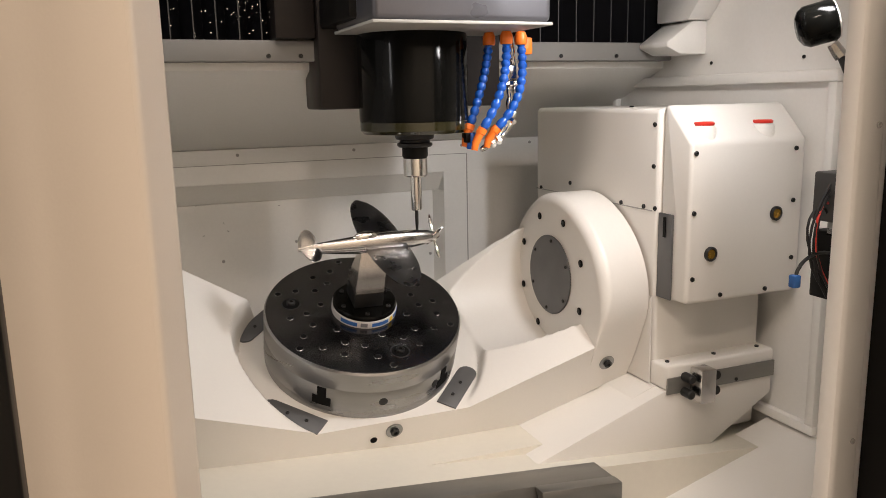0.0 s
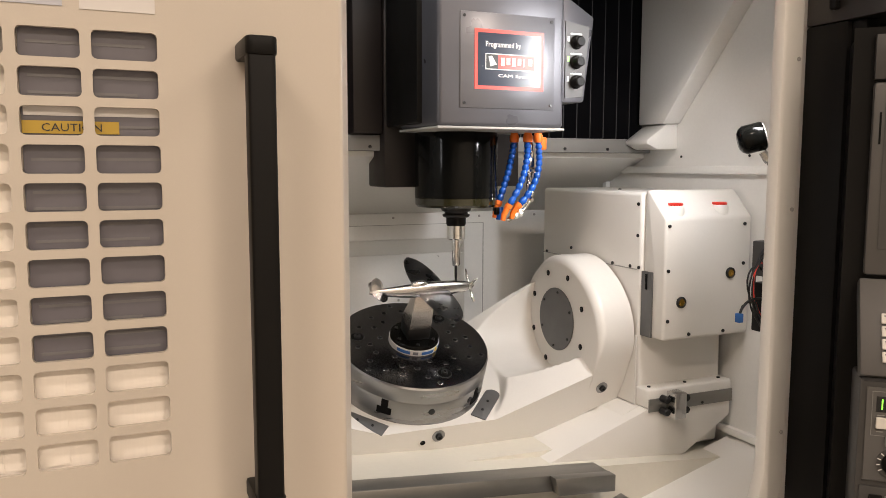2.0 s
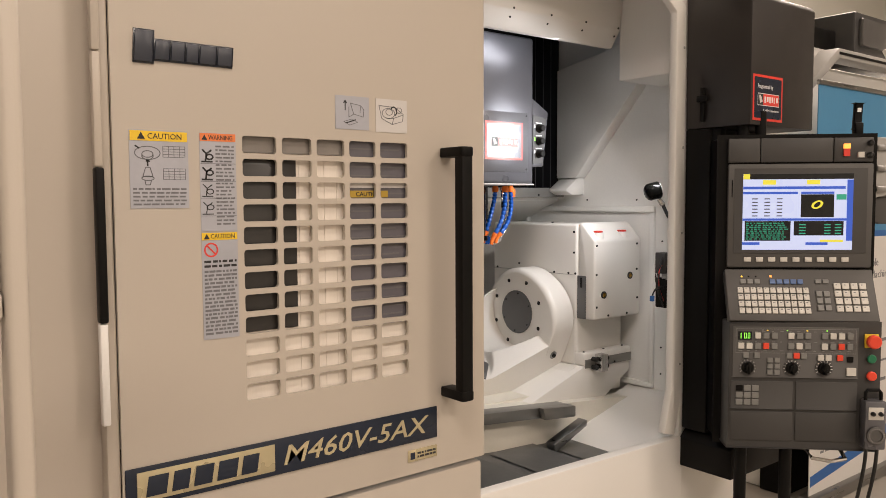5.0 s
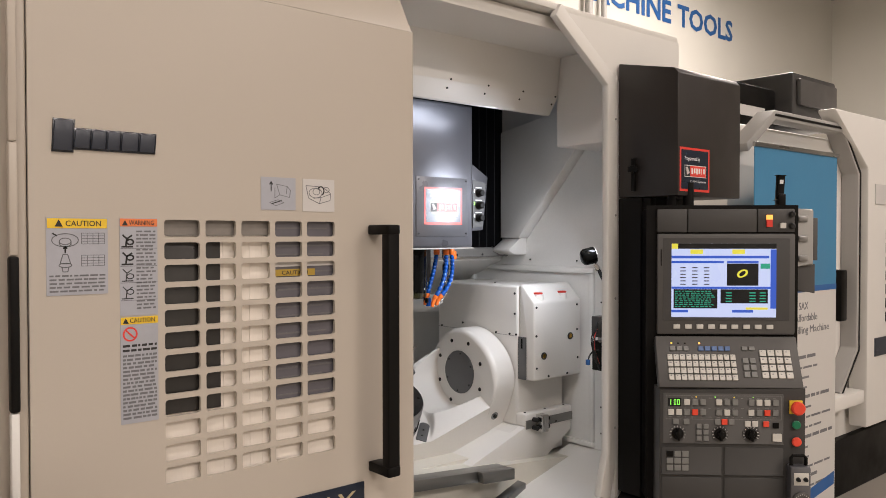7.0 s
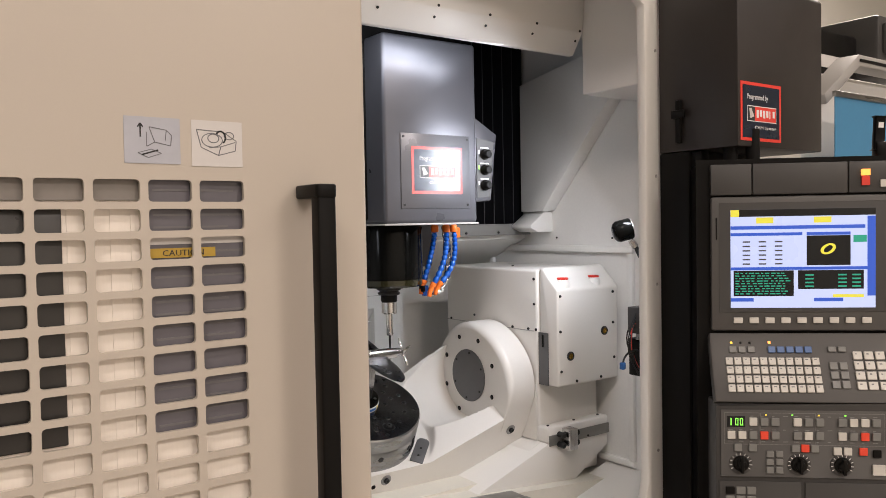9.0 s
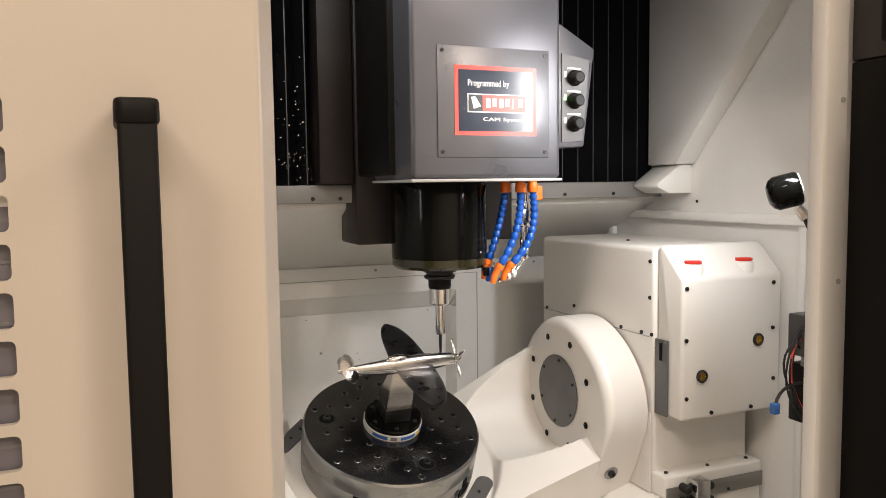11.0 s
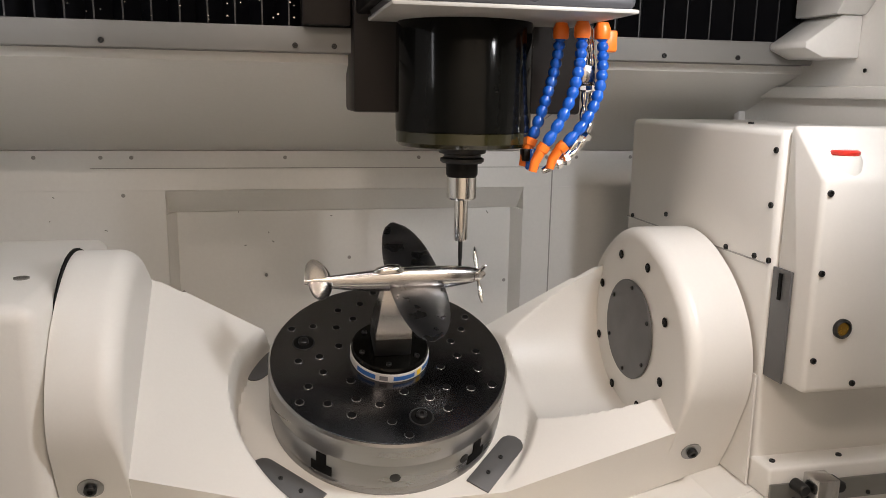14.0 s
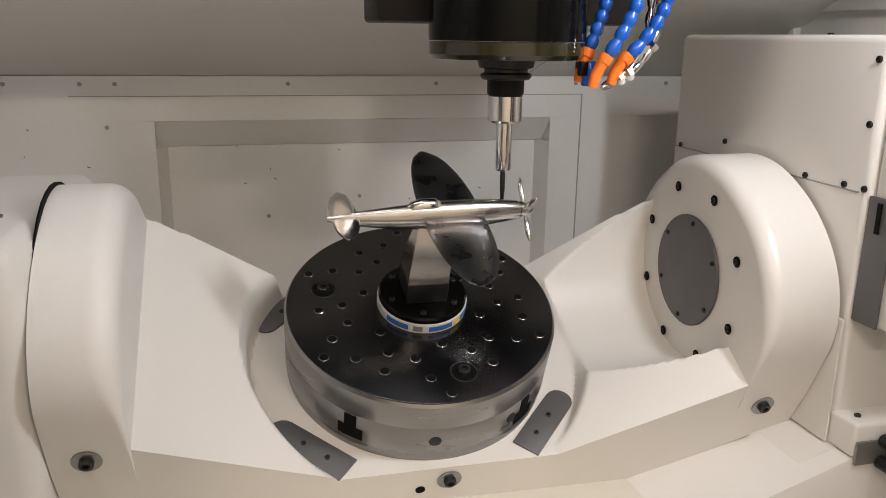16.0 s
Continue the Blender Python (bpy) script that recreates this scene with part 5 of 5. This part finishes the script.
pp("top_strip", 0.320, W - 0.006, -0.074, -0.004, -0.002, 0.010, PANELGREY, r=0.003)
pp("lamp_switch", 0.345, 0.362, -0.036, -0.022, 0.010, 0.018, LEDORANGE, label="lit orange lamp switch")
pp("lamp_switch", 0.345, 0.362, -0.058, -0.038, 0.010, 0.016, REDINK)
pp("white_button", 0.385, 0.402, -0.062, -0.046, 0.010, 0.016, KEY)
for yy in (-0.020, -0.055):
    bm = lathe(BM(), [(0.009, 0.010), (0.009, 0.018), (0.005, 0.022)], (0.420, yy, 0), "z", 14)
    bm.transform(PD)
    part(bm, "key_switch", BOLT, pend)
bez = pp("screen_bezel", 0.022, W - 0.004, -0.383, -0.078, -0.002, 0.012, PANELMID, r=0.006)
pp("bezel_inset", 0.040, W - 0.022, -0.340, -0.092, 0.0122, 0.0135, PANELGREY, bez, r=0.001)
scr = pp("screen", 0.064, 0.374, -0.330, -0.108, 0.0136, 0.0150, SCREENLIT, label="lit control screen with coloured windows")


def sp(name, x0, x1, y0, y1, mat, z=0.0151):
    return pp(name, 0.064 + x0 * 0.310, 0.064 + x1 * 0.310, -0.330 + y0 * 0.222, -0.330 + y1 * 0.222, z, z + 0.0004, mat, scr)


sp("screen_bar", 0, 1, 0.93, 1.0, SCREENBLK)
sp("screen_bar", 0.0, 0.06, 0.93, 1.0, SCREENYEL, 0.0156)
sp("screen_bar", 0.18, 0.30, 0.86, 0.92, SCREENYEL)
sp("screen_bar", 0.58, 0.70, 0.86, 0.92, SCREENYEL)
sp("screen_bar", 0.0, 0.93, 0.80, 0.835, SCREENBLUE)
sp("screen_window", 0.53, 0.83, 0.43, 0.73, SCREENBLK)
sp("screen_bar", 0.53, 0.83, 0.735, 0.765, SCREENBLUE)
sp("screen_bar", 0.0, 0.50, 0.735, 0.765, SCREENBLUE)
sp("screen_bar", 0.85, 0.94, 0.66, 0.73, SCREENGRN)
sp("screen_window", 0.02, 0.44, 0.12, 0.38, SCREENBLK)
sp("screen_window", 0.47, 0.92, 0.19, 0.38, SCREENBLK)
sp("screen_bar", 0.0, 0.95, 0.385, 0.415, SCREENBLUE)
sp("screen_bar", 0.0, 0.16, 0.065, 0.10, SCREENBLUE)
sp("screen_bar", 0.58, 0.78, 0.065, 0.10, SCREENBLUE)
sp("screen_bar", 0.71, 0.92, 0.105, 0.135, SCREENYEL)
sp("screen_bar", 0.945, 1.0, 0.12, 0.92, SCREENBLUE)
bm = BM()
for k in range(18):
    a, b = 2 * math.pi * k / 18, 2 * math.pi * (k + 1) / 18
    prism(bm, [(0.274 + rx * math.cos(t), -0.198 + rx * 0.72 * math.sin(t) + 0.004 * math.cos(t)) for rx, t in ((0.0095, a), (0.0165, a), (0.0165, b), (0.0095, b))], "z", 0.0156, 0.0160)
bm.transform(PD)
part(bm, "screen_ring", SCREENYEL, scr)
rnd = random.Random(9)
bm = BM()
for r in range(9):
    x = 0.074
    while x < 0.185:
        w = rnd.uniform(0.004, 0.012)
        box(bm, x, x + w, -0.253 - r * 0.0058, -0.2505 - r * 0.0058, 0.0156, 0.0159, 0, 2, PD)
        x += w + rnd.uniform(0.002, 0.006)
for r in range(4):
    for c in (0.225, 0.295, 0.325):
        box(bm, c, c + 0.018, -0.258 - r * 0.0085, -0.2545 - r * 0.0085, 0.0156, 0.0159, 0, 2, PD)
tagged(part(bm, "screen_print", SCREENGRN, scr), kind="stuff")
bm = BM()
for r in range(6):
    for c in (0.09, 0.125, 0.16):
        box(bm, c, c + 0.016, -0.182 - r * 0.010, -0.179 - r * 0.010, 0.0156, 0.0159, 0, 2, PD)
tagged(part(bm, "screen_print", PANELMID, scr), kind="stuff")
for k in range(9):
    pp("soft_key", 0.070 + k * 0.0345, 0.090 + k * 0.0345, -0.365, -0.352, 0.0122, 0.0165, KEY, bez, r=0.001)
pp("card_slot", 0.032, 0.035, -0.175, -0.125, 0.0122, 0.0128, HOLE, bez)
# keyboard, leaning outwards
KB = PD @ Matrix.Translation((0, -0.387, 0.012)) @ pose(0, 0, 0, -24)
kbd = part(box(BM(), 0.016, W - 0.002, -0.158, 0.0, -0.03, 0.0, 0.004, 2, KB), "keyboard_panel", PANELMID, pend)


def key(name, x0, y0, w, h, mat, m, parent, d=0.005):
    return part(box(BM(), x0, x0 + w, y0, y0 + h, 0.0, d, 0.0009, 1, m), name, mat, parent)


for r in range(4):
    for c in range(11):
        key("key", 0.046 + c * 0.0185, -0.075 - r * 0.0205, 0.0150, 0.0165, KEY, KB, kbd)
    for c in range(4):
        key("key", 0.318 + c * 0.0235, -0.062 - r * 0.0225, 0.0190, 0.0180, KEY, KB, kbd)
for r in range(3):
    for c in range(2):
        key("key", 0.266 + c * 0.021, -0.085 - r * 0.021, 0.0165, 0.0165, GREYKEY, KB, kbd)
for c in range(3):
    key("key", 0.056 + c * 0.020, -0.047, 0.0155, 0.014, GREYKEY, KB, kbd)
    key("led", 0.060 + c * 0.020, -0.026, 0.005, 0.005, LEDYELLOW if c == 0 else HOLE, KB, kbd, 0.001)
for c in range(5):
    key("key", 0.140 + c * 0.0195, -0.047, 0.0155, 0.014, BLUEKEY, KB, kbd)
key("led", 0.142, -0.026, 0.006, 0.006, LEDORANGE, KB, kbd, 0.001)
rnd = random.Random(31)
bm = BM()
for r in range(4):
    for c in range(11):
        x, y, w = 0.050 + c * 0.0185, -0.064 - r * 0.0205, rnd.uniform(0.0025, 0.0065)
        box(bm, x, x + w, y, y + 0.0022, 0.005, 0.0053, 0, 2, KB)
    for c in range(4):
        x, y, w = 0.323 + c * 0.0235, -0.051 - r * 0.0225, rnd.uniform(0.0025, 0.006)
        box(bm, x, x + w, y, y + 0.0025, 0.005, 0.0053, 0, 2, KB)
tagged(part(bm, "key_print", INKGREY, kbd), kind="stuff")
for c in range(2):
    key("key", 0.268 + c * 0.021, -0.045, 0.0165, 0.012, GREYKEY, KB, kbd)
# lower operating panel
LP = PD @ Matrix.Translation((0, -0.536, 0.076))
opp = part(box(BM(), 0.016, W - 0.004, -0.368, 0.0, -0.09, 0.0, 0.005, 2, LP), "operating_panel", PANELGREY, pend)
part(box(BM(), 0.026, 0.374, -0.160, -0.012, 0.0, 0.003, 0.002, 2, LP), "operating_field", PANELMID, opp)
OP = LP @ Matrix.Translation((0, 0, 0.003))
part(box(BM(), 0.040, 0.078, -0.050, -0.026, 0, 0.001, 0, 2, OP), "readout", SCREENBLK, opp)
for c in range(3):
    bm = BM()
    x = 0.047 + c * 0.010
    for (a, b, cc, d) in (((0, 0.002, 0, 0.016),) if c == 0 else ((0, 0.0014, 0, 0.016), (0.005, 0.0064, 0, 0.016), (0, 0.0064, 0, 0.0014), (0, 0.0064, 0.0146, 0.016))):
        box(bm, x + a, x + b, -0.046 + cc, -0.046 + d, 0.001, 0.0014, 0, 2, OP)
    part(bm, "readout_digit", LEDGREEN, opp)
rnd = random.Random(12)
for r, y in enumerate((-0.046, -0.076)):
    for c in range(14):
        if 2 <= c < 14 or r:
            mt = rnd.choice((GREYKEY, KEY, GREYKEY, KEY))
            if (r, c) in ((1, 3), (1, 12)):
                mt = REDCAP
            if c in (5, 9):
                continue
            key("button", 0.040 + c * 0.0232, y, 0.0165, 0.0175, mt, OP, opp)
for x, y, mt in ((0.054, -0.103, GREYKEY), (0.085, -0.103, GREYKEY), (0.175, -0.103, GREYKEY), (0.195, -0.103, REDCAP), (0.215, -0.103, GREYKEY), (0.262, -0.108, KEY), (0.283, -0.108, KEY), (0.315, -0.108, REDCAP), (0.343, -0.112, BLACK)):
    key("button", x, y, 0.0165, 0.0165, mt, OP, opp)
for c in range(2):
    for r in range(3):
        key("button", 0.122 + c * 0.020, -0.115 - r * 0.0175, 0.015, 0.0135, GREYKEY, OP, opp)
for c in range(4):
    key("led", 0.120 + c * 0.055, -0.024, 0.004, 0.003, LEDGREEN if c % 2 else LEDYELLOW, OP, opp, 0.001)
for x in (0.068, 0.191, 0.280):
    bm = lathe(BM(), [(0.024, 0), (0.024, 0.002)], (x, -0.131, 0), "z", 28)
    bm.transform(OP)
    dial = part(bm, "dial", PANELGREY, opp)
    bm = BM()
    for k in range(11):
        a = radians(-30 + 24 * k)
        q = OP @ Matrix.Translation((x, -0.131, 0.002)) @ pose(0, 0, 0, 0, 0, math.degrees(a))
        box(bm, 0.0185, 0.0238, -0.0007, 0.0007, 0, 0.0004, 0, 2, q)
    part(bm, "dial_ticks", WHITEINK, dial)
    bm = lathe(BM(), [(0.0175, 0.002), (0.0165, 0.006), (0.0105, 0.008), (0.0095, 0.018), (0.008, 0.019)], (x, -0.131, 0), "z", 20)
    bm.transform(OP)
    kn = part(bm, "knob", BLACK, dial)
    part(box(BM(), x - 0.0035, x + 0.0035, -0.148, -0.114, 0.006, 0.021, 0.002, 2, OP), "knob_grip", BLACK, kn)
rnd = random.Random(41)
bm = BM()
for r, y in enumerate((-0.0265, -0.0565, -0.0825)):
    for c in range(14):
        x = 0.040 + c * 0.0232
        if not (r == 0 and c < 2):
            box(bm, x + 0.002, x + 0.002 + rnd.uniform(0.004, 0.011), y, y + 0.0016, 0.0, 0.0004, 0, 2, OP)
for x0, x1, y0, y1 in ((0.034, 0.108, -0.0885, -0.018), (0.110, 0.226, -0.0885, -0.018), (0.228, 0.368, -0.0885, -0.018)):
    for a, b, c, d in ((x0, x1, y0, y0 + 0.0008), (x0, x1, y1 - 0.0008, y1), (x0, x0 + 0.0008, y0, y1), (x1 - 0.0008, x1, y0, y1)):
        box(bm, a, b, c, d, 0.0, 0.0004, 0, 2, OP)
tagged(part(bm, "panel_print", GREYKEY, opp), kind="stuff")
key("white_switch", 0.342, -0.150, 0.026, 0.022, KEY, OP, opp)
part(box(BM(), 0.390, 0.428, -0.070, -0.030, 0.0, 0.006, 0.002, 2, LP), "stop_plate", YELLOW, opp)
for (y, r, mt, h) in ((-0.050, 0.0195, REDCAP, 0.030), (-0.101, 0.0125, GREEN, 0.012), (-0.150, 0.0135, REDCAP, 0.016)):
    bm = lathe(BM(), [(r * 0.7, 0), (r * 0.7, h * 0.4), (r, h * 0.5), (r, h * 0.85), (r * 0.8, h)], (0.409, y, 0), "z", 24)
    bm.transform(LP)
    part(bm, "push_button", mt, opp)
for (x0, x1, y0, y1) in ((0.022, 0.196, -0.252, -0.170), (0.204, 0.374, -0.252, -0.170), (0.022, 0.196, -0.345, -0.260), (0.204, 0.374, -0.345, -0.260)):
    part(box(BM(), x0, x1, y0, y1, 0.0, 0.004, 0.003, 2, LP), "blank_plate", PANELGREY, opp)
for r in range(3):
    for c in range(3):
        key("button", 0.036 + c * 0.0225, -0.199 - r * 0.0205, 0.019, 0.0165, GREYKEY if r + c else BLACK, OP, opp, 0.004)
# hand pulse unit hung at the side
pulse = empty("hand_pulse_unit", "grey hand wheel unit with carrying loop hung on the pendant", "control unit", tuple(LP @ Vector((0.40, -0.34, 0.0))))
part(box(BM(), 0.382, 0.440, -0.355, -0.215, 0.0005, 0.040, 0.006, 2, LP), "unit_body", HEADPLATE, pulse)
bm = lathe(BM(), [(0.026, 0.040), (0.026, 0.048), (0.022, 0.050), (0.016, 0.050), (0.015, 0.047)], (0.411, -0.312, 0), "z", 28)
bm.transform(LP)
wheel = part(bm, "hand_wheel", PANELMID, pulse)
bm = BM()
for k in range(20):
    box(bm, 0.0185, 0.0215, -0.0005, 0.0005, 0.0500, 0.0504, 0, 2, LP @ Matrix.Translation((0.411, -0.312, 0)) @ pose(0, 0, 0, 0, 0, 18 * k))
part(bm, "wheel_ticks", WHITEINK, wheel)
part(box(BM(), 0.390, 0.432, -0.268, -0.232, 0.0402, 0.043, 0.002, 2, LP), "switch_plate", KEY, pulse, "cream switch plate")
for x in (0.401, 0.422):
    bm = lathe(BM(), [(0.0065, 0.0432), (0.0065, 0.047), (0.004, 0.055), (0.003, 0.056)], (x, -0.250, 0), "z", 14)
    bm.transform(LP)
    part(bm, "selector_knob", BOLT, pulse)
part(tube(BM(), [LP @ Vector(p) for p in ((0.390, -0.216, 0.02), (0.390, -0.195, 0.02), (0.396, -0.187, 0.02), (0.426, -0.187, 0.02), (0.432, -0.195, 0.02), (0.432, -0.216, 0.02))], 0.005, 8), "loop", BLACK, pulse)
for x in (0.395, 0.425):
    part(tube(BM(), bezier(LP @ Vector((x, -0.356, 0.02)), LP @ Vector((x, -0.42, 0.02)), LP @ Vector((x - 0.01, -0.50, 0.0)), LP @ Vector((x - 0.02, -0.62, -0.03)), 8), 0.005, 8), "coil_cable", RUBBER, pulse)
# chrome rest and legs under the pendant
bm = BM()
tube(bm, [LP @ Vector(p) for p in ((0.24, -0.372, -0.02), (0.245, -0.385, 0.03), (0.29, -0.388, 0.045), (0.335, -0.385, 0.03), (0.34, -0.372, -0.02))], 0.006, 8)
part(bm, "grab_rail", CHROME, pend)
for x in (0.07, 0.20):
    part(tube(BM(), [LP @ Vector((x, -0.365, -0.06)), LP @ Vector((x, -1.10, -0.06))], 0.018, 12), "leg", BLACK, pend)
# side clip with a small dark device behind the pendant
dev = empty("probe_holder", "dark mechanical holder clipped to the pendant side", "holder", tuple(PD @ Vector((W + 0.02, -0.05, -0.06))))
part(box(BM(), W + 0.001, W + 0.060, -0.175, -0.004, -0.075, -0.015, 0.006, 2, PD), "holder_body", GREYTRIM, dev, "worn grey metal holder body")
part(box(BM(), W + 0.0605, W + 0.078, -0.160, -0.03, -0.070, -0.030, 0.003, 2, PD), "holder_plate", PANELMID, dev)
for hy in (-0.03, -0.09, -0.15):
    part(box(BM(), W + 0.012, W + 0.040, hy - 0.012, hy + 0.006, -0.0148, -0.006, 0.003, 2, PD), "holder_clip", STEEL, dev)
part(box(BM(), W - 0.030, W - 0.006, 0.001, 0.045, -0.09, -0.06, 0.004, 2, PD), "holder_base", BLACK, dev)
part(box(BM(), W - 0.035, W - 0.012, 0.046, 0.125, -0.085, -0.065, 0.004, 2, PD @ pose(0, 0, 0, 0, 0, -3)), "holder_arm", BLACK, dev)
part(box(BM(), W + 0.010, W + 0.062, -0.255, -0.1755, -0.065, -0.025, 0.005, 2, PD), "holder_foot", PANELMID, dev)
part(box(BM(), W - 0.029, W - 0.018, 0.098, 0.110, -0.0648, -0.064, 0, 2, PD @ pose(0, 0, 0, 0, 0, -3)), "holder_mark", WHITEINK, dev)

# ---------------------------------------------------------------- neighbours
banner = empty("roll_up_banner", "tall roll-up banner, blue above and white below", "banner", (2.36, -0.38, 0))
part(box(BM(), 1.92, 2.80, -0.384, -0.380, 1.28, 1.972), "banner_cloth", BANNERBLUE, banner)
low = part(box(BM(), 1.92, 2.80, -0.384, -0.380, 0.06, 1.279), "banner_cloth", BANNERWHITE, banner, "white lower half with print")
part(box(BM(), 1.92, 2.80, -0.3852, -0.3842, 1.262, 1.292), "banner_band", BLUEINK, banner)
part(box(BM(), 1.90, 2.82, -0.42, -0.34, 0.0, 0.06, 0.01), "banner_foot", STEEL, banner)
part(box(BM(), 1.91, 2.81, -0.392, -0.376, 1.972, 1.995, 0.004), "banner_bar", STEEL, banner)
letters("5AX", 0.055, facing(2.37, -0.3846, 1.172), INKGREY, low, "banner_lettering", width=0.10)
letters("Affordable", 0.055, facing(2.33, -0.3846, 1.112), INKGREY, low, "banner_lettering", width=0.246)
letters("AXIS", 0.055, facing(2.19, -0.3846, 1.050), INKGREY, low, "banner_lettering", width=0.10)
letters("Milling", 0.055, facing(2.31, -0.3846, 1.050), INKGREY, low, "banner_lettering", width=0.16)
letters("Machine", 0.055, facing(2.49, -0.3846, 1.050), INKGREY, low, "banner_lettering", width=0.22)
rnd = random.Random(21)
bm = BM()
for k in range(14):
    z = 0.92 - k * 0.052
    x, end, tall = 2.02, 2.02 + rnd.uniform(0.40, 0.72), 0.017 if k % 4 == 0 else 0.011
    while x < end:
        w = rnd.uniform(0.03, 0.11)
        box(bm, x, x + w, -0.3848, -0.3842, z, z + tall)
        x += w + 0.014
tagged(part(bm, "banner_print", INKGREY, low), kind="stuff")
part(prism(BM(), [(1.93, 0.10), (2.79, 0.20), (2.79, 0.27), (1.93, 0.15)], "y", -0.3852, -0.3842), "banner_stripe", BLUEINK, low)
nb = empty("neighbour_machine", "white and grey neighbouring machining centre with chamfered doorway", "machine", (3.4, 0.6, 0))
part(box(BM(), 2.0, 5.4, -0.20, 2.2, 0.0, 2.12, 0.02), "machine_body", WHITE, nb)
part(box(BM(), 1.98, 5.42, -0.24, -0.10, 0.0, 0.34, 0.01), "machine_plinth", BLACK, nb)
part(prism(BM(), [(2.0, 2.0), (2.28, 2.19), (3.10, 2.19), (3.34, 1.93), (3.34, 0.86), (3.10, 0.62), (3.06, 0.65), (3.285, 0.885), (3.285, 1.915), (3.08, 2.14), (2.29, 2.14), (2.02, 1.96)], "y", -0.30, -0.20, 0.008), "door_frame", GREYTRIM, nb)
part(prism(BM(), [(2.28, 2.170), (3.09, 2.170), (3.318, 1.925), (3.318, 0.868), (3.09, 0.632), (3.085, 0.640), (3.306, 0.874), (3.306, 1.918), (3.085, 2.158), (2.28, 2.158)], "y", -0.304, -0.2995), "frame_seal", BLACK, nb)
part(prism(BM(), [(3.36, 0.40), (5.4, 0.40), (5.4, 2.26), (2.9, 2.26), (3.36, 1.95)], "y", -0.33, -0.22, 0.015), "machine_door", WHITE, nb)
part(box(BM(), 2.9, 3.3, -0.34, -0.22, 0.56, 0.64, 0.01), "door_sill", WHITE, nb)
part(box(BM(), 3.12, 3.2, -0.28, -0.202, 1.05, 1.35, 0.01), "door_handle", BLACK, nb)
for k in range(7):
    for c in range(2):
        part(box(BM(), 3.62 + c * 0.16, 3.74 + c * 0.16, -0.336, -0.329, 1.02 + k * 0.085, 1.08 + k * 0.085, 0.002), "window_cell", WINDARK, nb)
part(box(BM(), 3.45, 3.75, -0.336, -0.329, 1.74, 1.86), "door_label", PAPER, nb)
part(box(BM(), 3.46, 4.1, -0.336, -0.329, 0.82, 0.93), "door_sign", NAVY, nb)
mt_ = empty("top_motor", "dark grey motor and box on the neighbouring machine roof", "motor", (3.0, 0.3, 2.12))
part(box(BM(), 2.58, 3.08, 0.1, 0.6, 2.121, 2.44, 0.02), "motor_box", BLACK, mt_)
part(box(BM(), 3.09, 3.68, 0.0, 0.5, 2.22, 2.54, 0.02), "motor_box", PANELGREY, mt_)
part(box(BM(), 3.13, 3.63, -0.03, 0.0, 2.34, 2.50, 0.01), "motor_plate", PANELMID, mt_)
part(box(BM(), 2.63, 2.93, 0.092, 0.0995, 2.25, 2.31), "motor_label", PAPER, mt_)
ph = tagged(part(tube(BM(), [(5.0, 3.12, 0), (5.0, 3.12, 5.1)], 0.04, 12), "conduit_pipe", GREYTRIM), "grey vertical conduit pipe on the hall wall", "pipe")
ph2 = tagged(part(tube(BM(), [(5.25, 3.12, 0), (5.25, 3.12, 5.1)], 0.03, 12), "conduit_pipe", GREYTRIM), "grey vertical conduit pipe on the hall wall", "pipe")
# spindle motor above our own machine's roof
tm = tagged(part(box(BM(), 0.05, 0.42, -0.42, 0.2, 2.2555, 2.62, 0.02), "roof_motor", BLACK), "black spindle motor cover above the machine roof", "motor")
# framed guard of the machine on the other side
gd = empty("guard_panel", "beige aluminium-framed guard panel with clear pane", "machine guard", (-1.9, -1.15, 0))
part(box(BM(), -1.487, -1.462, -1.19, -1.14, 0.0, 1.75, 0.008, 3), "guard_post", BEIGE, gd)
part(box(BM(), -2.5, -1.489, -1.185, -1.145, 1.70, 1.75, 0.006), "guard_rail", BEIGE, gd)
part(box(BM(), -2.5, -1.489, -1.185, -1.145, 1.33, 1.36, 0.004), "guard_rail", BEIGE, gd)
part(box(BM(), -1.530, -1.492, -1.178, -1.150, 1.362, 1.695, 0.004), "guard_frame", WHITE, gd)
gp = part(box(BM(), -2.5, -1.532, -1.168, -1.162, 0.2, 1.695), "pane", GLASS, gd)
gp.visible_shadow = False

# hall ceiling fittings; the last goes with the lamp added for the wall
for hx, hy in ((-3.0, -3.4), (0.6, -3.4), (-1.4, -6.6), (2.2, -6.6), (3.6, -2.6), (5.6, 0.9)):
    cl = empty("ceiling_light", "long white hall ceiling light", "lamp", (hx, hy, 4.95), "hall ceiling lights")
    part(box(BM(), hx - 0.8, hx + 0.8, hy - 0.28, hy + 0.28, 4.95, 5.0, 0.01), "housing", WHITE, cl)
    for s in (-0.70, 0.70):
        part(tube(BM(), [(hx + s, hy, 5.0), (hx + s, hy, 5.21)], 0.006, 6), "hanger", STEEL, cl)
